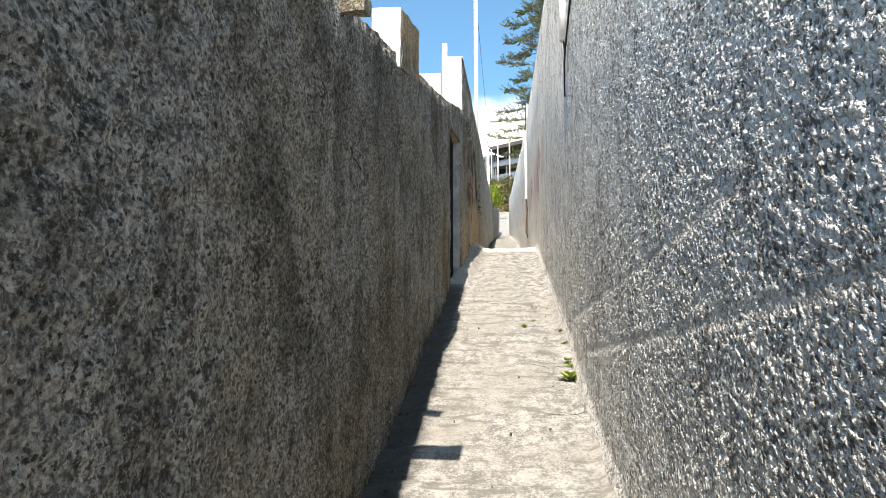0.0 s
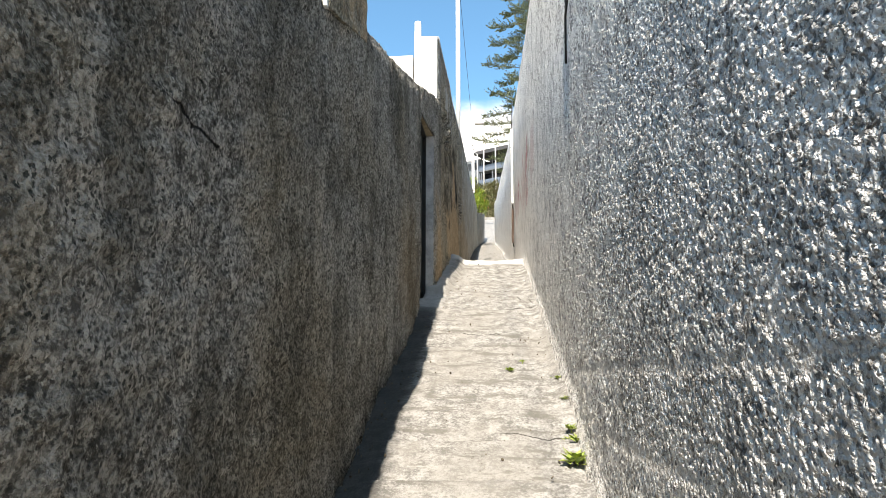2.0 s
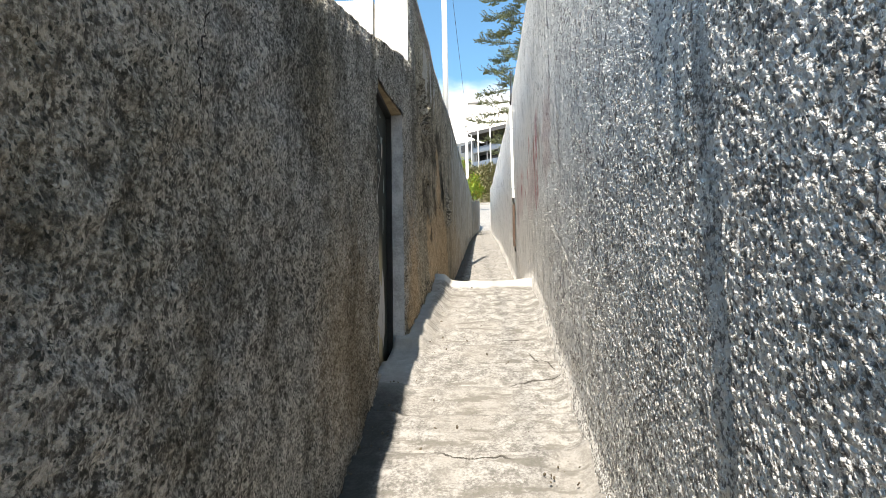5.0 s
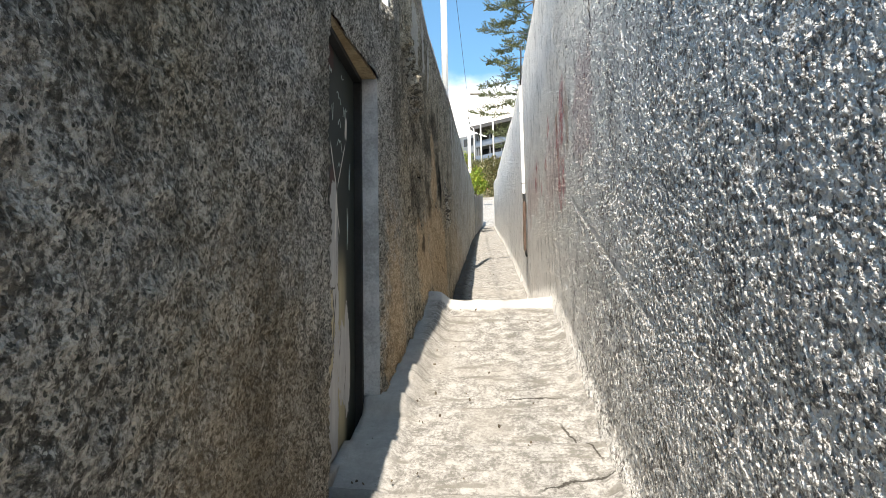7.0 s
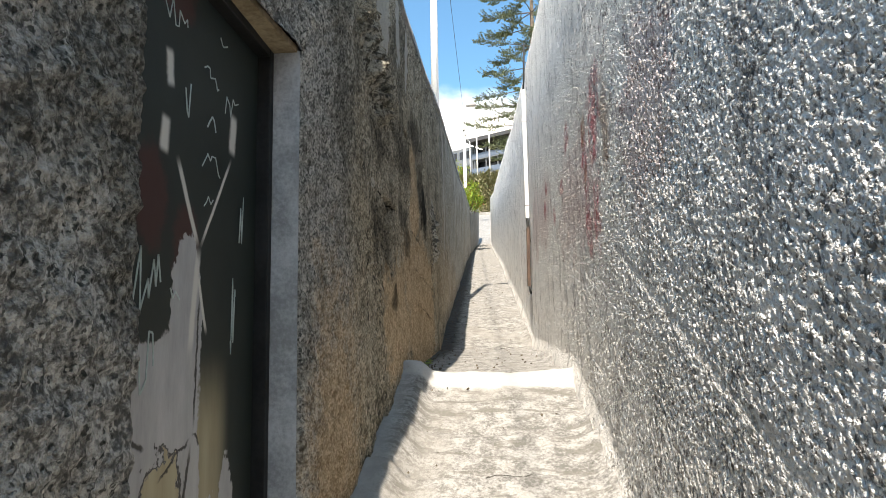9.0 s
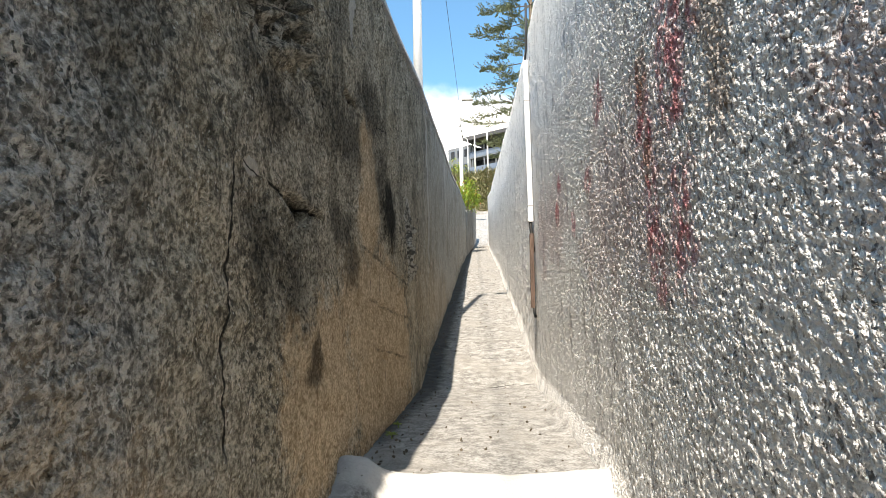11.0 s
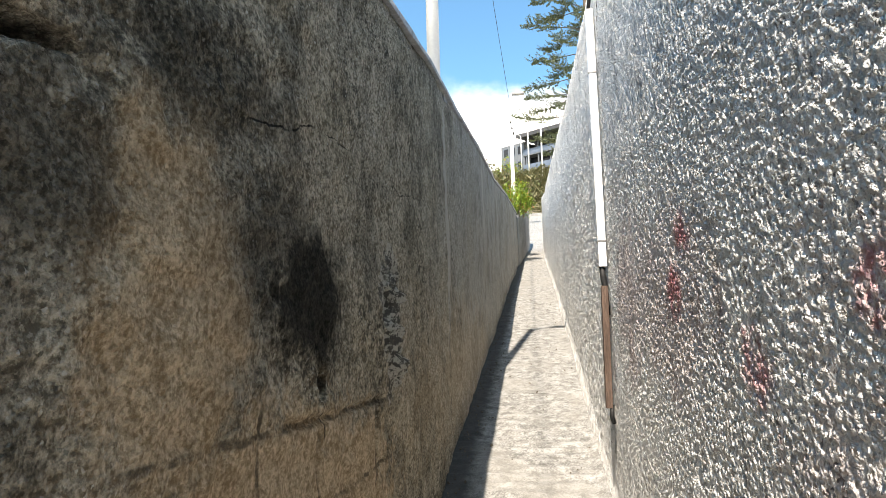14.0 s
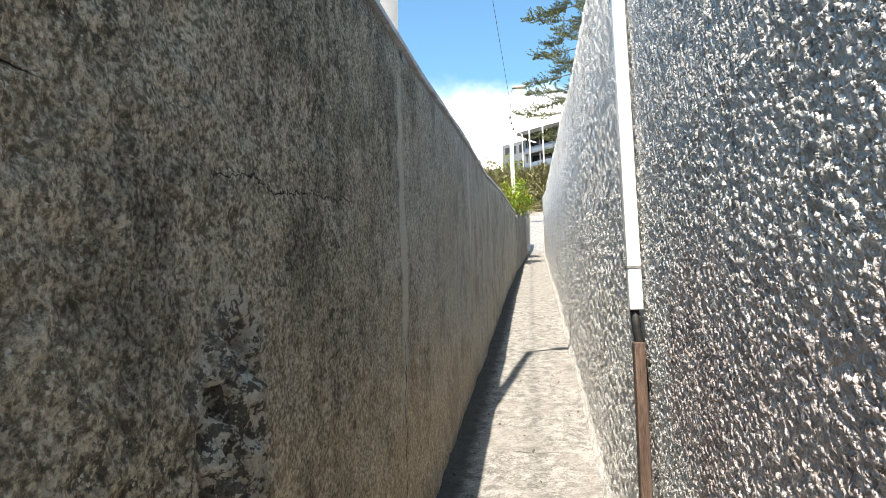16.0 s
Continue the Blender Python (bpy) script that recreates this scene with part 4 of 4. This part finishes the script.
# conduit on the roughcast wall
CX, CY = 0.395, 3.3
pipe = thing("conduit", (CX, CY, 1.66), "white plastic conduit clipped to the roughcast wall", "conduit")
part("pipe", block(-0.02, 0.03, -0.028, 0.028, 0, 1.68, 0.006), M_PVC, pipe)
for z in (0.16, 1.25):
    part("coupling", block(-0.023, 0.03, -0.031, 0.031, z - 0.006, z + 0.006, 0.002), M_GALV, pipe, "grey joint line")
part("cable", tube([(0.0, 0, 1.66), (0.015, -0.02, 1.8), (0.02, -0.05, 2.0), (0.03, -0.02, 2.3)], 0.012, 8), M_CABLE, pipe, "black cable leaving the pipe")
part("cable_end", tube([(0, 0, 0.0), (0.004, 0.004, -0.07), (0.012, -0.006, -0.13), (0.02, 0, -0.3)], 0.017, 8), M_CABLE, pipe, "black cable leaving the pipe")
board = thing("wooden_batten", (CX + 0.01, CY, 0.8), "weathered brown batten covering a cable", "board")
bm = block(-0.02, 0.02, -0.035, 0.035, 0.0, 0.74, 0.006)
bmesh.ops.subdivide_edges(bm, edges=[e for e in bm.edges if abs(e.verts[0].co.z - e.verts[1].co.z) > 0.3], cuts=10)
for v in bm.verts:
    v.co.y += 0.006 * math.sin(v.co.z * 9)
    v.co.y *= 0.55 + 0.45 * smooth(np.array(v.co.z), 0.0, 0.12)
    v.co.x -= 0.012 * (1 - v.co.z)
part("body", bm, M_WOOD, board)
part("cable", tube([(0.005, 0, 0.02), (0.0, -0.01, -0.05), (0.012, 0.004, -0.09)], 0.014, 8), M_CABLE, board, "black cable end")
pipe2 = thing("conduit", (0.395, -6.2, 1.08), "white plastic conduit at a wall seam", "conduit")
part("pipe", tube([(0, 0, 0), (0, 0, 0.7)], 0.035, 14), M_PVC, pipe2)
part("cable", tube([(0.0, 0, 0.0), (0.02, 0.1, -0.08), (0.025, 0.2, -0.02)], 0.008, 8), M_CABLE, pipe2, "black cable")
wire2 = tube([(0.41, -7.1, 1.5), (0.405, -6.7, 1.2), (0.405, -6.35, 1.05), (0.4, -6.16, 0.9), (0.4, -6.13, 0.6)], 0.008, 8)
hang = part("cable", wire2, M_CABLE)
tagged(hang, "black cable sagging along the roughcast wall", "cable")

# lamp post on the wall
lamp = thing("lamp_post", (-0.84, 4.54, 3.3), "tall white steel lamp post standing on the wall", "lamp post")
part("pole", tube([(0, 0, -0.05), (0, 0, 2.2), (0, 0, 4.62)], [0.058, 0.055, 0.05], 16), M_POLE, lamp)
part("base_plate", block(-0.1, 0.1, -0.1, 0.1, -0.06, 0.0, 0.005), M_GALV, lamp)
part("arm", tube([(0, 0, 4.56), (0.25, 0.1, 4.6), (0.4, 0.15, 4.61)], 0.03, 10), M_POLE, lamp)
part("lamp_head", block(0.32, 0.62, 0.1, 0.24, 4.56, 4.64, 0.02), M_GALV, lamp)

# utility pole, its lamp and the wire
PX, PY, PZ = -1.2, 31.4, 4.4
pole = thing("utility_pole", (PX, PY, PZ), "tall pale utility pole with insulators and a street lamp", "pole")
part("pole", tube([(0, 0, -0.6), (0, 0, 4.0), (0, 0, 7.2)], [0.11, 0.1, 0.085], 14), M_POLE, pole)
part("bracket", tube([(0, 0, 6.6), (0.02, -0.05, 7.2), (0.0, -0.05, 7.75)], 0.022, 8), M_GALV, pole)
for k in range(3):
    part("insulator", tube([(0.12 - 0.07 * k, -0.06, 6.6 + 0.3 * k), (0.12 - 0.07 * k, -0.06, 6.72 + 0.3 * k)], [0.05, 0.035], 10), M_CABLE, pole, "dark insulator")
part("lamp_arm", tube([(0, 0, 7.1), (0.02, 0, 8.2), (0.1, 0, 8.68), (0.3, 0, 8.8)], 0.016, 8), M_POLE, pole)
head = part("lamp_head", block(0.12, 0.78, -0.1, 0.1, 8.76, 8.88, 0.03), M_GALV, pole, "flat grey lamp head")
part("lens", block(0.35, 0.74, -0.07, 0.07, 8.745, 8.765, 0.006), M_LENS, head)
bm = tube([(PX + 0.05, PY - (PY + 30) * k / 24, 12.12 - 0.5 * math.sin(math.pi * k / 24)) for k in range(25)], 0.009, 6)
tagged(part("overhead_wire", bm, M_CABLE), "thin black overhead wire", "wire")


# ---- plants ----
def leaf_card(bm, at, way, up, long, wide, fold=0.25):
    """One leaf: two halves folded along the midrib."""
    side = way.cross(up)
    if side.length < 1e-4:
        side = Vector((1, 0, 0))
    side.normalize()
    lift = side.cross(way).normalized()
    a, tip = bm.verts.new(at), bm.verts.new(at + way * long - lift * long * 0.15)
    l = bm.verts.new(at + way * long * 0.45 + side * wide + lift * wide * fold)
    r = bm.verts.new(at + way * long * 0.45 - side * wide + lift * wide * fold)
    bm.faces.new((a, r, tip))
    bm.faces.new((a, tip, l))


def rand_way(rng):
    return Vector((rng.gauss(0, 1), rng.gauss(0, 1), rng.gauss(0, 1))).normalized()


def crown_bm(rng, centre, size, clumps, leaves, long, wide, spread=0.34):
    """Leaves in uneven clumps through an ellipsoid."""
    bm = bmesh.new()
    for _ in range(clumps):
        w = rand_way(rng)
        c = Vector(centre) + Vector((w.x * size[0], w.y * size[1], w.z * size[2])) * rng.uniform(0.35, 1.0)
        s = spread * rng.uniform(0.6, 1.3)
        for _ in range(leaves):
            v = rand_way(rng)
            p = c + v * s * rng.uniform(0.2, 1.0) * min(size)
            leaf_card(bm, p, (v + Vector((0, 0, 0.4)) + rand_way(rng) * 0.6).normalized(), Vector((0, 0, 1)), long * rng.uniform(0.7, 1.3), wide * rng.uniform(0.7, 1.2))
    return bm


def make_bush(at, size, seed, label, mat, clumps=46, leaves=34, long=0.09, wide=0.028, group=""):
    rng = random.Random(seed)
    b = thing("bush", at, label, "bush", group)
    bm = bmesh.new()
    for _ in range(7):
        w = rand_way(rng)
        tipp = Vector((w.x * size[0] * 0.7, w.y * size[1] * 0.7, size[2] * rng.uniform(0.7, 1.5)))
        tube([Vector((0, 0, -0.15)), tipp * 0.5 + rand_way(rng) * 0.05, tipp], [0.022, 0.014, 0.006], 6, bm)
    part("stems", bm, M_BARK, b)
    part("crown", crown_bm(rng, (0, 0, size[2]), size, clumps, leaves, long, wide), mat, b)
    return b


make_bush((-0.8, 22.0, 5.0), (0.7, 0.9, 0.62), 3, "lime green bush with a few orange leaves on the wall", M_BUSH, 60, 40)
make_bush((-0.62, 24.4, 5.55), (0.5, 0.8, 0.42), 8, "lime green bush spilling over the wall", M_BUSH, 40, 36)


def make_weed(x, y, size, seed, label):
    rng = random.Random(seed)
    z = float(floor_z(y))
    w = thing("weed", (x, y, z), label, "weed", "weeds on the path")
    bm = bmesh.new()
    for k in range(34):
        a = rng.uniform(0, 2 * math.pi)
        way = Vector((math.cos(a), math.sin(a), rng.uniform(0.1, 1.3))).normalized()
        start = Vector((rng.gauss(0, 0.25) * size, rng.gauss(0, 0.25) * size, 0.015))
        leaf_card(bm, start, way, Vector((0, 0, 1)), size * rng.uniform(0.4, 0.9), size * rng.uniform(0.1, 0.2))
    part("leaves", bm, M_WEED, w)
    bm = bmesh.new()
    tube([(0, 0, -0.03), (0.003, 0.002, 0.03)], [0.006, 0.003], 6, bm)
    part("stem", bm, M_WEED, w)


for x, y, s, seed in ((0.36, -6.45, 0.13, 1), (0.39, -6.2, 0.07, 2), (0.38, -6.05, 0.06, 3), (0.04, -5.05, 0.05, 4), (0.15, -4.85, 0.03, 5), (0.4, -5.6, 0.05, 6), (0.39, -5.2, 0.04, 7), (-0.66, 0.9, 0.05, 8), (-0.67, 1.25, 0.04, 9)):
    make_weed(x, y, s, seed, "small yellow-green weed growing from a floor crack" if s > 0.04 else "tiny green weed in a floor crack")


def make_debris():
    rng = random.Random(12)
    bm = bmesh.new()
    for _ in range(900):
        y = rng.uniform(-10, 14)
        x = float(left_x(y)) + abs(rng.gauss(0, 0.12)) + 0.02 if rng.random() < 0.72 else rng.uniform(-0.6, 0.36)
        z = float(floor_z(y)) + 0.012
        r = rng.uniform(0.003, 0.011)
        g = bmesh.ops.create_icosphere(bm, subdivisions=1, radius=r)
        m = Matrix.Translation((x, y, z)) @ Euler((rng.random() * 6, rng.random() * 6, rng.random() * 6)).to_matrix().to_4x4() @ Matrix.Diagonal((rng.uniform(0.6, 1.8), 1, 0.45, 1))
        bmesh.ops.transform(bm, verts=g["verts"], matrix=m)
    return bm


tagged(part("debris", make_debris(), M_DEBRIS), "small stones and dry leaf litter on the path", "debris", kind="stuff")


def make_araucaria(at, height, seed):
    rng = random.Random(seed)
    t = thing("tree", at, "tall dark green Norfolk Island pine with drooping tiers", "tree")
    part("trunk", tube([(0, 0, -1), (0, 0, height * 0.5), (0.1, 0, height)], [0.36, 0.22, 0.04], 12), M_BARK, t)
    z = 5.5
    while z < height - 0.8:
        reach = 5.6 * (1 - (z / height) ** 2) ** 0.55 + 0.3
        n = 6
        turn = rng.uniform(0, 6)
        for k in range(n):
            a = turn + 2 * math.pi * k / n + rng.uniform(-0.2, 0.2)
            r = reach * rng.uniform(0.8, 1.1)
            out = Vector((math.cos(a), math.sin(a), 0))
            side = Vector((-out.y, out.x, 0))
            pts = [Vector((0, 0, z)) + out * r * f + Vector((0, 0, r * (0.1 * f - 0.34 * f * f + 0.22 * f ** 4))) for f in (0, 0.25, 0.5, 0.75, 1.0)]
            limb = part("branch", tube(pts, [0.06, 0.045, 0.03, 0.02, 0.008], 6), M_BARK, t)
            needles = bmesh.new()
            for j in range(26):
                f = 0.45 + 0.55 * (j + rng.random()) / 26
                q = f * 4
                i = min(int(q), 3)
                p = pts[i].lerp(pts[i + 1], q - i)
                s = -1 if j % 2 else 1
                length = (0.35 + 0.75 * (1 - abs(f - 0.7))) * rng.uniform(0.7, 1.15)
                w = (side * s * rng.uniform(0.5, 1.0) + out * rng.uniform(0.4, 0.9) + Vector((0, 0, rng.uniform(-0.75, 0.1)))).normalized()
                b = [p + w * length * g + Vector((0, 0, 0.5 * length * g * g)) for g in (0, 0.5, 1.0)]
                for g in range(34):
                    u = g / 33 * 2
                    iu = min(int(u), 1)
                    c = b[iu].lerp(b[iu + 1], u - iu)
                    leaf_card(needles, c, (w * 0.8 + rand_way(rng)).normalized(), Vector((0, 0, 1)), 0.16, 0.05, 0.1)
            part("foliage", needles, M_PINE, limb)
        z += rng.uniform(1.5, 2.1)
    return t


make_araucaria((4.7, 50, 10.3), 29.0, 4)


def make_scrub():
    rng = random.Random(21)
    bm = bmesh.new()
    for _ in range(520):
        y = rng.uniform(39, 128)
        x = rng.uniform(-0.14, 0.13) * y
        z = float(ground_height(np.array(x), np.array(y)))
        h = rng.uniform(0.4, 1.1) * (1.0 + (y > 70) * 0.8)
        for _ in range(46):
            v = rand_way(rng)
            p = Vector((x, y, z + h * 0.6)) + Vector((v.x * h, v.y * h, v.z * h * 0.8)) * rng.random() ** 0.5
            leaf_card(bm, p, (v + Vector((0, 0, 0.5))).normalized(), Vector((0, 0, 1)), h * 0.32, h * 0.07)
    return bm


tagged(part("hillside_scrub", make_scrub(), M_SCRUB), "dry green and straw coloured scrub on the slope", "scrub", kind="stuff")


def make_small_tree(at, size, seed, label, mat):
    rng = random.Random(seed)
    t = thing("tree", at, label, "tree", "trees on the slope")
    bm = bmesh.new()
    tube([(0, 0, -0.5), (0.1, 0, size[2] * 0.6), (0, 0.1, size[2] * 1.2)], [0.14, 0.1, 0.05], 8, bm)
    for k in range(9):
        w = rand_way(rng)
        tip = Vector((w.x * size[0] * 0.85, w.y * size[1] * 0.85, size[2] * rng.uniform(0.9, 1.7)))
        tube([Vector((0.05, 0, size[2] * rng.uniform(0.4, 0.9))), tip * 0.6 + Vector((0, 0, size[2] * 0.25)), tip], [0.06, 0.04, 0.012], 6, bm)
    part("trunk", bm, M_BARK, t)
    part("crown", crown_bm(rng, (0, 0, size[2] * 1.25), size, 42, 26, 0.28, 0.07, 0.3), mat, t)


for x, y, s, seed in ((0.9, 42, 1.5, 1), (2.2, 44, 1.7, 2), (3.6, 47, 1.8, 3), (-5.5, 60, 2.6, 4), (-8.5, 66, 2.8, 5), (-4.2, 92, 2.6, 6), (6.5, 62, 2.2, 7), (1.4, 70, 2.0, 8), (-1.6, 80, 1.6, 9)):
    make_small_tree((x, y, float(ground_height(np.array(float(x)), np.array(float(y))))), (s, s, s * 0.7), seed, "dry brown-green tree on the slope" if x > 0 else "pale green tree on the slope", M_SCRUB if x > 0 else M_BUSH if seed == 6 else M_SCRUB)


# ---- distance ----
def make_building():
    b = tagged(new("apartment_building"), "grey modern building with open balcony storeys and dark roof", "building")
    b.matrix_world = pose(-7.9, 142, 30.0, 0, 0, -34)
    H, N = 3.55, 3
    part("wall", block(0, 6.6, 0.0, 14, -6, 11.3, 0.05), M_FACADE, b, "pale grey facade block")
    part("core", block(6.6, 30, 2.4, 14, -6, 10.9), M_GLASS, b, "dark recessed glazing")
    part("plinth", block(6.6, 30, 0.0, 2.4, -6, 0.9, 0.05), M_FACADE, b)
    for k in range(N):
        z = 1.0 + k * H
        part("slab", block(6.4, 30, -0.2, 2.5, z - 0.25, z + 0.02, 0.02), M_FACADE, b)
        part("balustrade", block(6.4, 30, -0.22, -0.12, z + 0.02, z + 1.25, 0.02), M_BAND, b, "blue-grey balcony front")
        for j in range(8):
            part("column", block(7.0 + j * 3.2, 7.25 + j * 3.2, 0.0, 0.25, z + 0.02, z + H - 0.25), M_FACADE, b)
        for j in range(3):
            x = 0.7 + j * 2.0
            w = part("window", block(x, x + 1.35, -0.03, 0.08, z + 0.5, z + 2.5, 0.01), M_BAND, b)
            part("pane", block(x + 0.08, x + 1.27, -0.045, 0.0, z + 0.58, z + 2.42), M_GLASS, w, "dark glass pane")
    roof = part("roof", block(5.8, 31, -2.0, 14.5, 12.0, 12.6, 0.06), M_ROOF, b, "dark overhanging roof")
    part("fascia", block(5.8, 31, -2.06, -2.0, 11.75, 12.65, 0.02), M_ROOF, roof)
    for j in range(8):
        part("roof_post", block(7.0 + j * 3.2, 7.2 + j * 3.2, -0.1, 0.1, 10.5, 12.0), M_ROOF, b)


make_building()
far_lamp = tagged(new("street_lamp"), "slim white street lamp on the slope", "street lamp", "lamps on the slope")
part("pole", tube([(0, 0, -1), (0, 0, 9)], [0.13, 0.09], 10), M_POLE, far_lamp)
part("arm", tube([(0, 0, 8.9), (-0.5, 0, 9.3), (-1.1, 0, 9.4)], 0.06, 8), M_POLE, far_lamp)
part("lamp_head", block(-1.7, -1.0, -0.15, 0.15, 9.33, 9.45, 0.03), M_GALV, far_lamp)
for i, (az, y, s) in enumerate(((-0.62, 95, 1.0), (0.62, 92, 1.05), (-1.3, 100, 0.75))):
    x = y * math.tan(radians(az))
    m = Matrix.Translation((x, y, float(ground_height(np.array(x), np.array(float(y)))) + 1.0)) @ Matrix.Diagonal((s, s, s, 1))
    if i == 0:
        far_lamp.matrix_basis = m
    else:
        copy_thing(far_lamp, m)

house = tagged(new("house"), "white house with a flat roof far on the hill", "house")
house.matrix_world = pose(-15.5, 150, 34.0, 0, 0, -10)
part("wall", block(0, 6, 0, 8, -6, 3.2, 0.05), M_WHITE, house)
part("roof", block(-0.4, 6.4, -0.4, 8.4, 3.2, 3.5, 0.05), M_GREY, house)
for j in range(3):
    w = part("window", block(0.7 + j * 1.8, 1.7 + j * 1.8, -0.05, 0.1, 0.8, 2.2, 0.02), M_GREY, house)
    part("pane", block(0.78 + j * 1.8, 1.62 + j * 1.8, -0.07, 0.0, 0.88, 2.12), M_GLASS, w)
head_wall = tagged(wall_mesh("wall_far_end", [(37.5, 37.9, 0.2)], lambda y: -3.0 + 0 * y, lambda y: 5.0 + 0 * y, lambda y: 7.75 + 0 * y, 0.3, 7.0, 1, M_GREY, far_bumps), "low pale wall at the head of the path", "wall", kind="structure")
